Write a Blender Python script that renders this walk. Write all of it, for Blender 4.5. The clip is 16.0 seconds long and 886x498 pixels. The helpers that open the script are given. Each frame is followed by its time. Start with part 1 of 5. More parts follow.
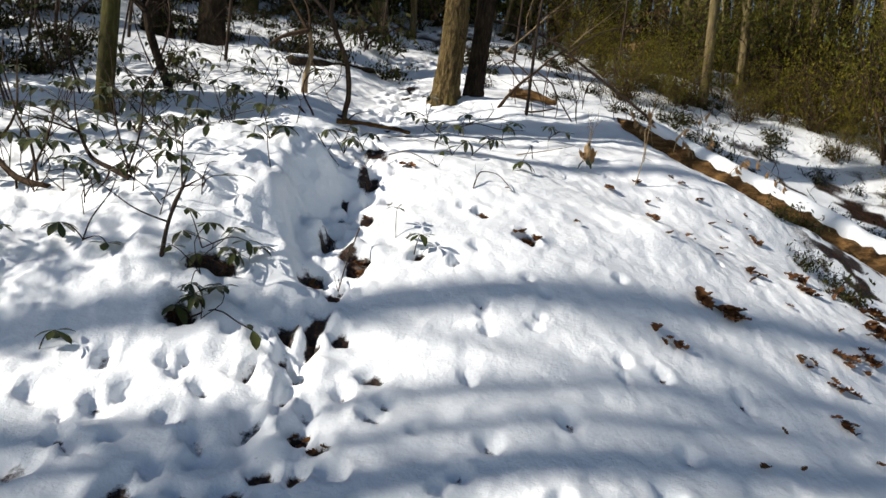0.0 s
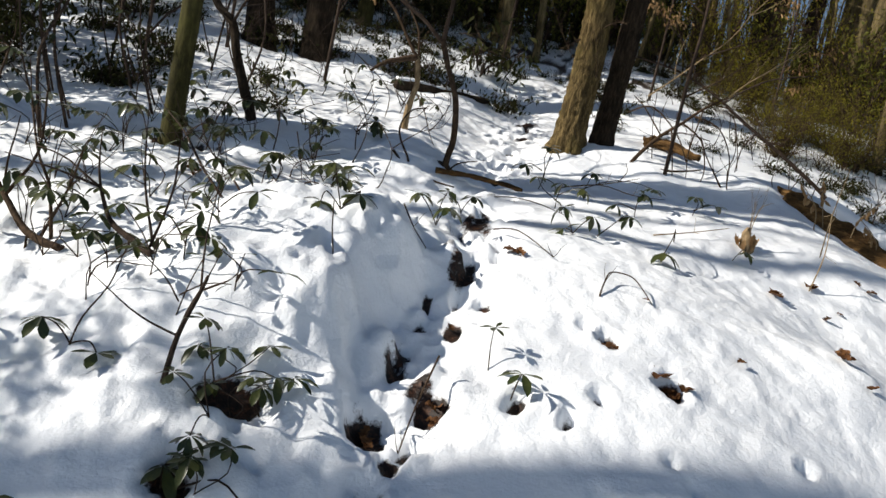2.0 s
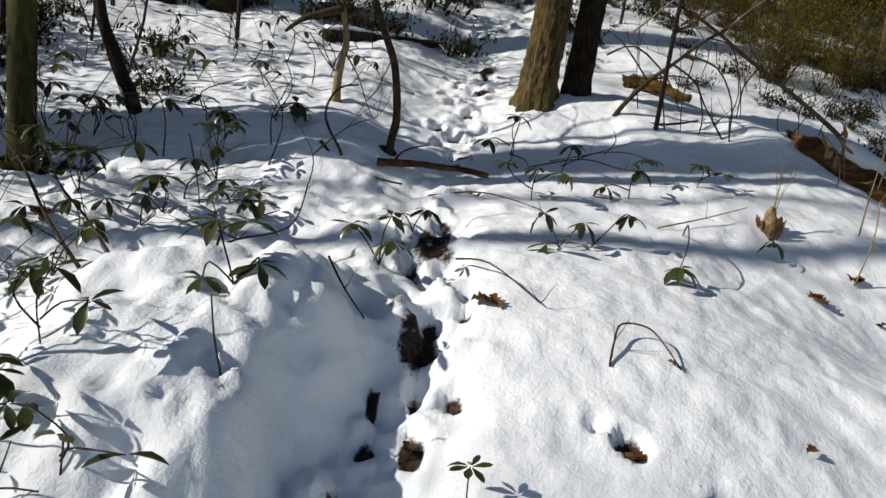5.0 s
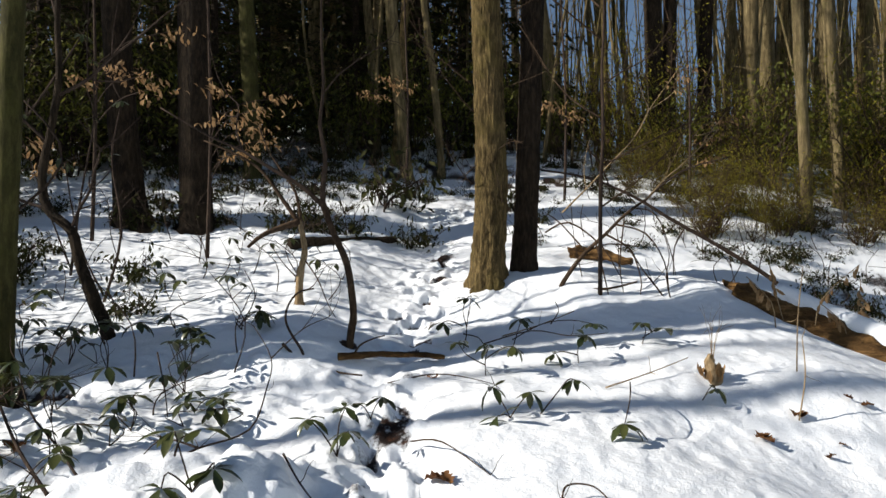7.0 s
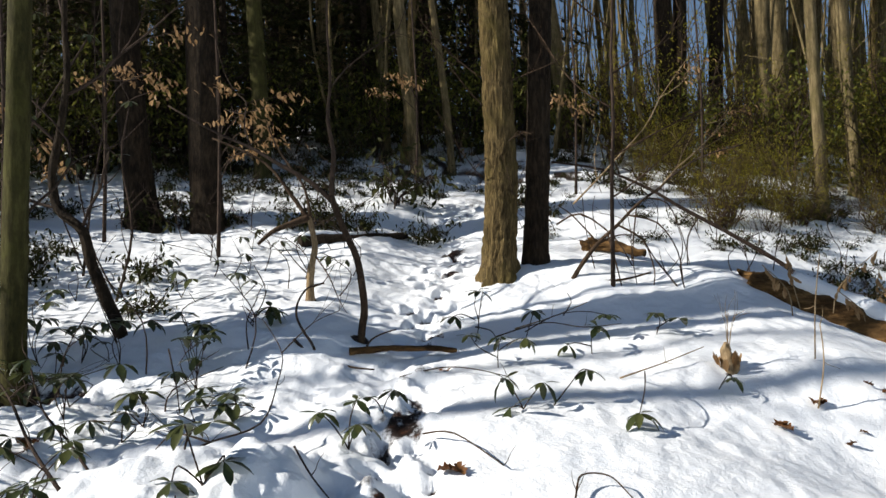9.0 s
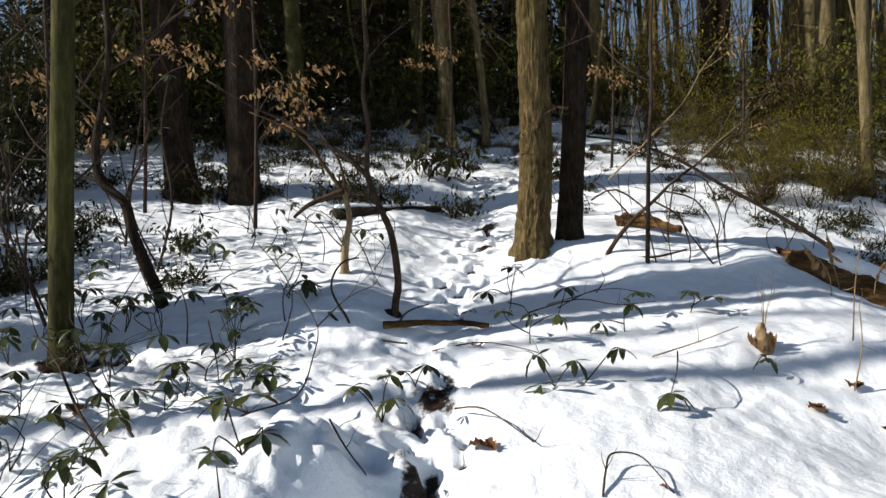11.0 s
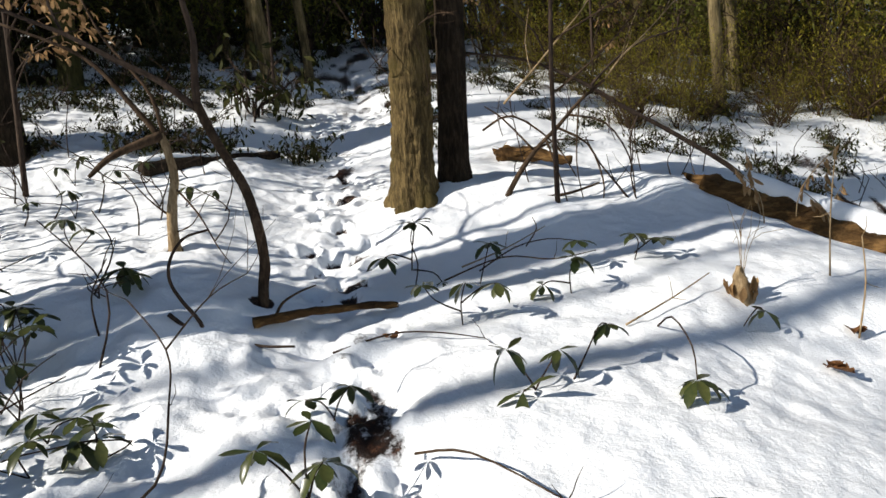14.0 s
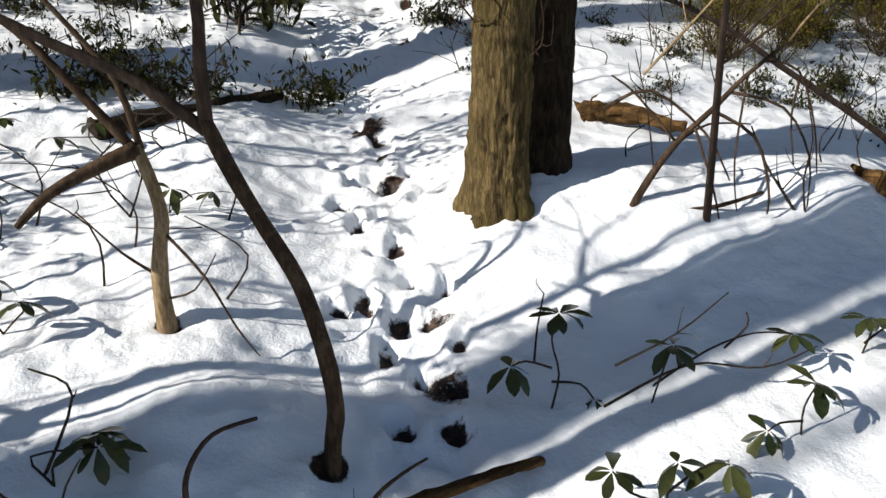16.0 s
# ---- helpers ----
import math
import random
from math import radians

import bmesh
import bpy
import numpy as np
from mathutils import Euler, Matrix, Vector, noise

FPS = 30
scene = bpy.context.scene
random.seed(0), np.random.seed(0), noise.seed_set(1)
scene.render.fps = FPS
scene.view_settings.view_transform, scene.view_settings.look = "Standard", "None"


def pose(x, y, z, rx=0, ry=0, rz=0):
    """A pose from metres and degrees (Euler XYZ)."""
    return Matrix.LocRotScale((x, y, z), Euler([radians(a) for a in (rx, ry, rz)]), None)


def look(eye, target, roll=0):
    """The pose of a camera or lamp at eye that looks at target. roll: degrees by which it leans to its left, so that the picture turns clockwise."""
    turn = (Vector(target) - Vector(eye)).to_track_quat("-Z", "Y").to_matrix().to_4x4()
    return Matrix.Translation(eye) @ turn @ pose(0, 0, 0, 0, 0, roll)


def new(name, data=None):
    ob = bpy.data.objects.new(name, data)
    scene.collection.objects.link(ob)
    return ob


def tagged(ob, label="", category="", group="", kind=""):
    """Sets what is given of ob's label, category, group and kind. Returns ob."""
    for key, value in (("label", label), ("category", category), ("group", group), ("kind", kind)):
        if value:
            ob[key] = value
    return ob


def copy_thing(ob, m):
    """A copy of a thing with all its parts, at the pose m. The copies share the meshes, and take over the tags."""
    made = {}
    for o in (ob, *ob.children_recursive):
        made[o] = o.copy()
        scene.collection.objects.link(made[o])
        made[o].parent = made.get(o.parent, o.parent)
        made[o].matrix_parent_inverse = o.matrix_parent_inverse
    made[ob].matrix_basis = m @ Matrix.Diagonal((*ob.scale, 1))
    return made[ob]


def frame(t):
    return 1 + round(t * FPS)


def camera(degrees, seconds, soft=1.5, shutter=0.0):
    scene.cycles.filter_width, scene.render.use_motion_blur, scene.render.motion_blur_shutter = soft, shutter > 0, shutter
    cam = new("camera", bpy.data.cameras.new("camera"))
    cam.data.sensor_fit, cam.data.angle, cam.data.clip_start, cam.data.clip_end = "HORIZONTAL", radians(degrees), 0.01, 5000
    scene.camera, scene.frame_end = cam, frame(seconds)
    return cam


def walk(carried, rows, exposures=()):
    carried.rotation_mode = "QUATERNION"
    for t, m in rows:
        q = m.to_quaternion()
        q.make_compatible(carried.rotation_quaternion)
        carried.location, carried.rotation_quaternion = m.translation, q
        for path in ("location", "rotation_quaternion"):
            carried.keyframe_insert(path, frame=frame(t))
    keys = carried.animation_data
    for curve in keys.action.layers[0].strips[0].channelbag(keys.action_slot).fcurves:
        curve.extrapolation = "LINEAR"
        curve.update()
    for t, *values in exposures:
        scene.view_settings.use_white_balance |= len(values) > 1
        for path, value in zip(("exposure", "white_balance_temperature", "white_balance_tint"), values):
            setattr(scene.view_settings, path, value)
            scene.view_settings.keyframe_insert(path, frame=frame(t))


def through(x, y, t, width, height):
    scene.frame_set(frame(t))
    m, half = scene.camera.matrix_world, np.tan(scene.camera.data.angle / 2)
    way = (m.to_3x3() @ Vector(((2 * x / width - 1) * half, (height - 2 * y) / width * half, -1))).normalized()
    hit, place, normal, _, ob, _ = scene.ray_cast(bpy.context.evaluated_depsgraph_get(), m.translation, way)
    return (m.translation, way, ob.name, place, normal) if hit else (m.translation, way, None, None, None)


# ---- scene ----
cam = camera(64.0, 16.0)
PATH = [
    (0, (0.01, 0.155, 1.392), (0.033, 2.142, 1.167), 5.6),
    (0.5, (-0.051, 0.301, 1.465), (-0.245, 2.279, 1.235), 5.2),
    (1, (-0.066, 0.58, 1.526), (-0.218, 2.567, 1.357), 9.2),
    (1.5, (-0.047, 0.865, 1.633), (-0.065, 2.86, 1.499), 8.4),
    (2, (-0.098, 1.077, 1.704), (-0.353, 3.047, 1.464), 10.8),
    (2.5, (-0.117, 1.354, 1.701), (-0.608, 3.195, 1.094), 20.0),
    (3, (-0.26, 1.567, 1.833), (-0.524, 3.341, 0.948), 23.2),
    (3.5, (-0.319, 1.743, 1.85), (-0.374, 3.336, 0.642), 15.5),
    (4, (-0.335, 1.964, 1.83), (-0.269, 3.699, 0.839), 12.3),
    (4.5, (-0.263, 2.003, 1.993), (-0.312, 3.85, 1.226), 8.8),
    (4.8, (-0.244, 1.988, 2.014), (-0.341, 3.908, 1.463), 8.0),
    (5, (-0.198, 1.957, 2.03), (-0.328, 3.901, 1.578), 6.3),
    (5.2, (-0.188, 1.903, 2.055), (-0.322, 3.866, 1.699), 5.8),
    (7.3, (0.004, 1.753, 2.078), (-0.135, 3.747, 2.137), -1.2),
    (7.5, (0.007, 1.775, 2.053), (-0.147, 3.769, 2.107), -1.1),
    (8, (-0.003, 1.774, 2.045), (-0.166, 3.767, 2.099), -1.4),
    (10.5, (-0.003, 1.797, 2.04), (-0.176, 3.789, 2.07), -1.9),
    (11, (-0.002, 1.764, 2.074), (-0.264, 3.747, 2.043), -1.0),
    (11.5, (-0.082, 1.586, 2.121), (-0.509, 3.539, 2.077), 2.7),
    (12, (-0.153, 1.454, 2.121), (-0.679, 3.383, 2.102), -0.8),
    (12.5, (-0.256, 1.655, 2.042), (-0.551, 3.618, 1.797), -2.0),
    (13, (-0.294, 1.966, 1.999), (-0.416, 3.944, 1.726), -1.2),
    (13.5, (-0.4, 2.473, 2.048), (-0.233, 4.454, 1.83), -7.5),
    (14, (-0.427, 2.723, 2.106), (-0.152, 4.692, 1.89), -5.1),
    (14.5, (-0.529, 3.082, 2.374), (-0.431, 5.063, 2.118), -1.8),
    (15, (-0.595, 3.328, 2.465), (-0.476, 5.301, 2.156), 0.7),
    (15.5, (-0.676, 3.772, 2.517), (-0.361, 5.69, 2.045), -2.4),
    (16, (-0.736, 3.986, 2.636), (-0.371, 5.854, 2.019), -2.9),
]
EXPOSURES = [(0, .34, 6600, 10), (2.5, .28, 6500, 10), (3.5, -.08, 6300, 10), (4, -.17, 6350, 10), (5, -.14, 6450, 10), (5.4, .0, 6500, 10), (7.5, .40, 6450, 10), (10.5, .43, 6400, 10), (12.2, .38, 6500, 10), (13.5, .38, 6550, 10), (16, .40, 6450, 10)]
walk(cam, [(r[0], look(*r[1:])) for r in PATH], EXPOSURES)

# ---- world, sun, exposure ----
SUN_AZ, SUN_EL = 253.0, 31.5
world = bpy.data.worlds.new("sky")
scene.world = world
world.use_nodes = True
wn = world.node_tree.nodes
sky = wn.new("ShaderNodeTexSky")
sky.sky_type, sky.sun_disc = "NISHITA", False
sky.sun_elevation, sky.sun_rotation = radians(SUN_EL), radians(SUN_AZ)
sky.air_density, sky.dust_density, sky.ozone_density = 1.0, 0.4, 1.5
wn["Background"].inputs["Strength"].default_value = 0.06
world.node_tree.links.new(sky.outputs[0], wn["Background"].inputs["Color"])
sun_data = bpy.data.lights.new("sun", "SUN")
sun_data.energy, sun_data.angle, sun_data.color = 5.2, radians(0.53), (1.0, 0.95, 0.86)
sun = new("sun", sun_data)
sun_dir = Vector((math.sin(radians(SUN_AZ)) * math.cos(radians(SUN_EL)), math.cos(radians(SUN_AZ)) * math.cos(radians(SUN_EL)), math.sin(radians(SUN_EL))))
sun.matrix_world = look(sun_dir * 40, (0, 0, 0))


# ---- materials ----
def material(name):
    m = bpy.data.materials.new(name)
    m.use_nodes = True
    return m, m.node_tree, m.node_tree.nodes["Principled BSDF"]


def node(tree, kind, **values):
    n = tree.nodes.new(kind)
    for key, v in values.items():
        n.inputs[key].default_value = v
    return n


def noise_at(tree, scale, detail=4.0, rough=0.6, stretch=(1, 1, 1), coord="Object"):
    tc, mp = tree.nodes.new("ShaderNodeTexCoord"), tree.nodes.new("ShaderNodeMapping")
    mp.inputs["Scale"].default_value = stretch
    n = node(tree, "ShaderNodeTexNoise", Scale=scale, Detail=detail, Roughness=rough)
    tree.links.new(tc.outputs[coord], mp.inputs[0])
    tree.links.new(mp.outputs[0], n.inputs["Vector"])
    return n.outputs["Fac"]


def ramp(tree, fac, *stops):
    r = tree.nodes.new("ShaderNodeValToRGB")
    while len(r.color_ramp.elements) < len(stops):
        r.color_ramp.elements.new(0.5)
    for e, (p, c) in zip(r.color_ramp.elements, stops):
        e.position, e.color = p, (*c, 1)
    tree.links.new(fac, r.inputs[0])
    return r.outputs[0]


def mix(tree, fac, a, b, mode="MIX"):
    n = tree.nodes.new("ShaderNodeMix")
    n.data_type, n.blend_type = "RGBA", mode
    for sock, v in ((n.inputs[0], fac), (n.inputs[6], a), (n.inputs[7], b)):
        if hasattr(v, "is_linked"):
            tree.links.new(v, sock)
        else:
            sock.default_value = v if not isinstance(v, tuple) else (*v, 1)
    return n.outputs[2]


def relief(tree, bsdf, height, strength, distance, after=None):
    b = node(tree, "ShaderNodeBump", Strength=strength, Distance=distance)
    tree.links.new(height, b.inputs["Height"])
    if after:
        tree.links.new(after, b.inputs["Normal"])
    tree.links.new(b.outputs[0], bsdf.inputs["Normal"])
    return b.outputs[0]


def snow_material(name, litter=True):
    m, t, b = material(name)
    white = ramp(t, noise_at(t, 3.0, 5), (0.3, (.84, .865, .90)), (0.7, (.91, .925, .945)))
    b.inputs["Roughness"].default_value = 0.55
    b.inputs["Specular IOR Level"].default_value = 0.25
    b.inputs["Subsurface Weight"].default_value = 0.0
    h1 = relief(t, b, noise_at(t, 13, 6, .66), .45, .03)
    relief(t, b, noise_at(t, 90, 4, .65), .16, .006, h1)
    col = white
    if litter:
        at = t.nodes.new("ShaderNodeAttribute")
        at.attribute_name = "bare"
        soil = ramp(t, noise_at(t, 38, 6, .75), (0.34, (.006, .004, .003)), (0.52, (.022, .011, .007)), (0.64, (.085, .036, .018)), (0.78, (.20, .11, .055)))
        edge = t.nodes.new("ShaderNodeMath")
        edge.operation = "ADD"
        t.links.new(at.outputs["Fac"], edge.inputs[0])
        wob = t.nodes.new("ShaderNodeMath")
        wob.operation, wob.inputs[1].default_value = "MULTIPLY_ADD", 0.6
        wob.inputs[2].default_value = -0.3
        t.links.new(noise_at(t, 70, 4, .7), wob.inputs[0])
        t.links.new(wob.outputs[0], edge.inputs[1])
        mask = ramp(t, edge.outputs[0], (0.40, (0, 0, 0)), (0.62, (1, 1, 1)))
        col = mix(t, mask, white, soil)
    t.links.new(col, b.inputs["Base Color"])
    return m


def bark_material(name, dark, mid, light, scale=14.0, moss=None, depth=.02, grain=(1, 1, .25)):
    m, t, b = material(name)
    ridges = noise_at(t, scale * 2.4, 5, .68, grain)
    broad = noise_at(t, scale * .5, 4, .6, tuple(q ** .5 for q in grain))
    fine = noise_at(t, scale * 9, 4, .7, tuple(q ** .5 for q in grain))
    col = ramp(t, ridges, (0.40, dark), (0.5, mid), (0.60, light))
    col = mix(t, .3, col, ramp(t, fine, (.3, dark), (.7, light)))
    col = mix(t, .35, col, ramp(t, broad, (.35, dark), (.65, light)))
    if moss:
        col = mix(t, ramp(t, noise_at(t, 3.2, 5, .7), (.5, (0, 0, 0)), (.66, (.7, .7, .7))), col, moss)
    t.links.new(col, b.inputs["Base Color"])
    b.inputs["Roughness"].default_value = .92
    b.inputs["Specular IOR Level"].default_value = .12
    h = relief(t, b, ridges, 1.0, depth)
    relief(t, b, fine, .5, depth * .2, h)
    return m


def leaf_material(name, a, c, rough=.45, through=.15, island=False):
    m, t, b = material(name)
    if island:
        src = t.nodes.new("ShaderNodeNewGeometry").outputs["Random Per Island"]
    else:
        src = t.nodes.new("ShaderNodeObjectInfo").outputs["Random"]
    col = ramp(t, src, (0.0, a), (1.0, c))
    col = mix(t, .5, col, ramp(t, noise_at(t, 60, 4), (.35, a), (.7, c)))
    t.links.new(col, b.inputs["Base Color"])
    b.inputs["Roughness"].default_value = rough
    b.inputs["Specular IOR Level"].default_value = .4 if rough < .5 else .12
    tr = node(t, "ShaderNodeBsdfTranslucent")
    t.links.new(col, tr.inputs["Color"])
    ms = t.nodes.new("ShaderNodeMixShader")
    ms.inputs[0].default_value = through
    t.links.new(b.outputs[0], ms.inputs[1])
    t.links.new(tr.outputs[0], ms.inputs[2])
    t.links.new(ms.outputs[0], t.nodes["Material Output"].inputs[0])
    return m


SNOW = snow_material("snow")
CAP = snow_material("snow_cap", litter=False)
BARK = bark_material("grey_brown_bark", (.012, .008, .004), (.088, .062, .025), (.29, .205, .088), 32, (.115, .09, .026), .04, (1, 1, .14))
# dark bark, lowered further so shaded trunks carry their shade in the colour
BARK_DARK_SHADED = bark_material("dark_and_shaded_bark", (.006, .004, .003), (.020, .014, .009), (.062, .044, .027), 20, None, .03)
BARK_GREEN = bark_material("smooth_mossy_bark", (.012, .011, .004), (.034, .031, .010), (.085, .076, .026), 12, (.06, .06, .014), .008)
BARK_FAR = bark_material("tan_bark", (.03, .023, .011), (.115, .087, .04), (.27, .205, .105), 14, (.10, .086, .03), .02, (1, 1, .16))
TWIG = bark_material("twig_bark", (.014, .009, .006), (.040, .025, .015), (.105, .068, .042), 30, None, .003)
TWIG_DARK = bark_material("dark_twig_bark", (.016, .011, .009), (.036, .025, .019), (.08, .055, .04), 30, None, .003)
TWIG_PALE = bark_material("dry_stem", (.10, .062, .03), (.24, .165, .085), (.40, .30, .18), 40, None, .003)
ROTTEN = bark_material("rotten_wood", (.009, .005, .003), (.052, .026, .010), (.25, .14, .052), 10, None, .04, (.2, .6, 1))
LAUREL = leaf_material("evergreen_leaf", (.018, .031, .010), (.082, .085, .026), .28, .15)
LAUREL_SMALL = leaf_material("evergreen_foliage", (.011, .017, .006), (.062, .058, .016), .8, .2, True)
# both brush foliages have sunlight mixed into their olive leaf colours
BRUSH = leaf_material("sunlit_thicket_foliage", (.09, .09, .008), (.34, .28, .035), .6, .45, True)
GREEN_BRUSH = leaf_material("sunlit_olive_foliage", (.035, .045, .008), (.16, .155, .03), .6, .35, True)
NEEDLE = leaf_material("hemlock_needles", (.012, .017, .006), (.062, .06, .015), .75, .15, True)
BEECH = leaf_material("dry_beech_leaf", (.22, .12, .05), (.46, .30, .15), .6, .35, True)
DEAD = leaf_material("dead_brown_leaf", (.05, .018, .008), (.21, .10, .04), .65, .15)


# ---- mesh building ----
class Geo:
    def __init__(self):
        self.v, self.f = [], []

    def tube(self, pts, r0, r1=None, sides=7, steps=3, wob=0.0, seed=0, flare=0.0, ridge=0.0):
        """A tapered round limb along a smoothed line of points."""
        p = [Vector(q) for q in pts]
        r1 = r0 * .4 if r1 is None else r1
        line = []
        for i in range(len(p) - 1):
            a, b, c, d = p[max(i - 1, 0)], p[i], p[i + 1], p[min(i + 2, len(p) - 1)]
            for k in range(steps):
                u = k / steps
                line.append(.5 * ((2 * b) + (c - a) * u + (2 * a - 5 * b + 4 * c - d) * u * u + (3 * b - a - 3 * c + d) * u ** 3))
        line.append(p[-1])
        base, n = len(self.v), len(line)
        side = Vector((1, 0, 0)) if abs((line[1] - line[0]).normalized().x) < .9 else Vector((0, 1, 0))
        for i, q in enumerate(line):
            d = (line[min(i + 1, n - 1)] - line[max(i - 1, 0)]).normalized()
            side = (side - d * side.dot(d)).normalized()
            other = d.cross(side)
            u = i / (n - 1)
            r = r0 + (r1 - r0) * u
            for k in range(sides):
                a = 2 * math.pi * k / sides
                rr = r
                if wob:
                    rr *= 1 + wob * noise.noise((math.cos(a) * 1.6 + seed, math.sin(a) * 1.6, u * n * .35))
                if ridge:
                    z = (q - line[0]).length
                    rr += ridge * (.8 - 2.2 * abs(noise.noise((math.cos(a) * 7.5, math.sin(a) * 7.5, z * 6.0))) - 1.0 * abs(noise.noise((math.cos(a) * 13, math.sin(a) * 13, z * 16))))
                if flare:
                    rr *= 1 + flare * math.exp(-max((q - line[0]).length - .08, 0) / .10) * (1 + .55 * math.cos(5 * a + seed) + .4 * math.cos(3 * a + 2 * seed))
                self.v.append(q + (side * math.cos(a) + other * math.sin(a)) * rr)
        for i in range(n - 1):
            for k in range(sides):
                a, b = base + i * sides + k, base + i * sides + (k + 1) % sides
                self.f.append((a, b, b + sides, a + sides))
        self.f.append(tuple(range(base + sides - 1, base - 1, -1)))
        self.f.append(tuple(base + (n - 1) * sides + k for k in range(sides)))
        return line

    def leaf(self, base, along, up, length, width, curl=.25, fold=.2):
        """An oval blade, folded a little along its midrib and drooping to its tip."""
        along, up = Vector(along).normalized(), Vector(up)
        side = along.cross(up)
        side = side.normalized() if side.length > 1e-4 else Vector((1, 0, 0))
        up = side.cross(along)
        o = len(self.v)
        rows = ((0, .08), (.22, .5), (.55, 1.0), (.84, .7), (1.0, .04))
        for u, w in rows:
            mid = Vector(base) + along * length * u - up * curl * length * u * u
            e = side * width * .5 * w
            lift = up * fold * width * .5 * w
            self.v += [mid - e + lift, mid, mid + e + lift]
        for i in range(4):
            a = o + 3 * i
            self.f += [(a, a + 1, a + 4, a + 3), (a + 1, a + 2, a + 5, a + 4)]

    def oak(self, length, width, rand):
        """A dry lobed leaf, crumpled and curled at its edges."""
        o, n = len(self.v), 9
        bend, twist = rand.uniform(-.5, .6), rand.uniform(-.6, .6)
        for i in range(n):
            u = i / (n - 1)
            w = width * .5 * (.12 + math.sin(math.pi * min(u * .9 + .08, 1)) ** .8) * (1.12 if i % 2 else .62)
            y, z = (u - .5) * length, bend * length * (u - .5) ** 2
            for e in (-1, -.5, 0, .5, 1):
                self.v.append(Vector((e * w, y + rand.gauss(0, .02) * length, z + abs(e) * w * .45 + e * twist * (u - .5) * w + rand.gauss(0, .05) * length)))
        for i in range(n - 1):
            for k in range(4):
                a = o + 5 * i + k
                self.f.append((a, a + 1, a + 6, a + 5))

    def chip(self, base, along, up, length, width):
        """A small leaf of two folded faces."""
        along, up = Vector(along).normalized(), Vector(up)
        side = along.cross(up)
        side = side.normalized() if side.length > 1e-4 else Vector((1, 0, 0))
        b, o = Vector(base), len(self.v)
        m = b + along * length * .5 - up * length * .05
        self.v += [b, m - side * width * .5 + up * width * .1, m, m + side * width * .5 + up * width * .1, b + along * length - up * length * .2]
        self.f += [(o, o + 1, o + 2), (o, o + 2, o + 3), (o + 1, o + 4, o + 2), (o + 2, o + 4, o + 3)]

    def blob(self, c, rx, ry, rz, wob=.2, seed=0, n=14, m=8):
        """A lumpy rounded heap."""
        o, c = len(self.v), Vector(c)
        for i in range(m + 1):
            p = math.pi * i / m
            for k in range(n):
                a = 2 * math.pi * k / n
                d = Vector((math.sin(p) * math.cos(a), math.sin(p) * math.sin(a), math.cos(p)))
                f = 1 + wob * noise.noise(d * 1.7 + Vector((seed, 0, 0)))
                self.v.append(c + Vector((d.x * rx * f, d.y * ry * f, d.z * rz * f)))
        for i in range(m):
            for k in range(n):
                a, b = o + i * n + k, o + i * n + (k + 1) % n
                self.f.append((a, a + n, b + n, b))

    def mesh(self, name, mat, flat=False):
        me = bpy.data.meshes.new(name)
        me.from_pydata([tuple(q) for q in self.v], [], self.f)
        me.materials.append(mat)
        if not flat:
            me.polygons.foreach_set("use_smooth", [True] * len(me.polygons))
        me.update()
        return me


def part(name, geo, mat, parent, label="", flat=False, stuff=False):
    """A mesh under a thing or part; geo is a Geo or a ready mesh."""
    me = geo.mesh(name, mat, flat) if isinstance(geo, Geo) else geo
    ob = new(name, me)
    ob.parent = parent
    if label:
        ob["label"] = label
    if stuff:
        ob["kind"] = "stuff"
    return ob


def thing(name, x, y, label, category, group="", z=None, turn=0.0):
    ob = new(name)
    ob.empty_display_size = .1
    ob.matrix_basis = pose(x, y, float(top(x, y)) if z is None else z, 0, 0, turn)
    return tagged(ob, label, category, group)


rng = random.Random(7)


def rvec(s=1.0):
    return Vector((rng.gauss(0, s), rng.gauss(0, s), rng.gauss(0, s)))



# ---- shape of the ground ----
PROFILE_Y = (-60, -20, -5, -2, 0, 1, 2, 2.6, 3.25, 3.8, 4.2, 5.2, 6, 7, 8, 10, 13, 18, 26, 40, 80, 400)
PROFILE_Z = (-1.5, -.6, -.15, -.07, 0, .17, .40, .64, 1.035, 1.30, 1.43, 1.60, 1.76, 2.02, 2.36, 3.0, 3.95, 5.0, 6.3, 8.3, 12, 30)


def smooth(a, b, v):
    u = np.clip((np.asarray(v, float) - a) / (b - a), 0, 1)
    return u * u * (3 - 2 * u)


def softplus(v, k=6.0):
    v = np.asarray(v, float)
    return np.where(v * k > 30, v, np.log1p(np.exp(np.minimum(v * k, 30))) / k)


def bump(x, y, cx, cy, rx, ry, h):
    return h * np.exp(-(((x - cx) / rx) ** 2 + ((y - cy) / ry) ** 2))


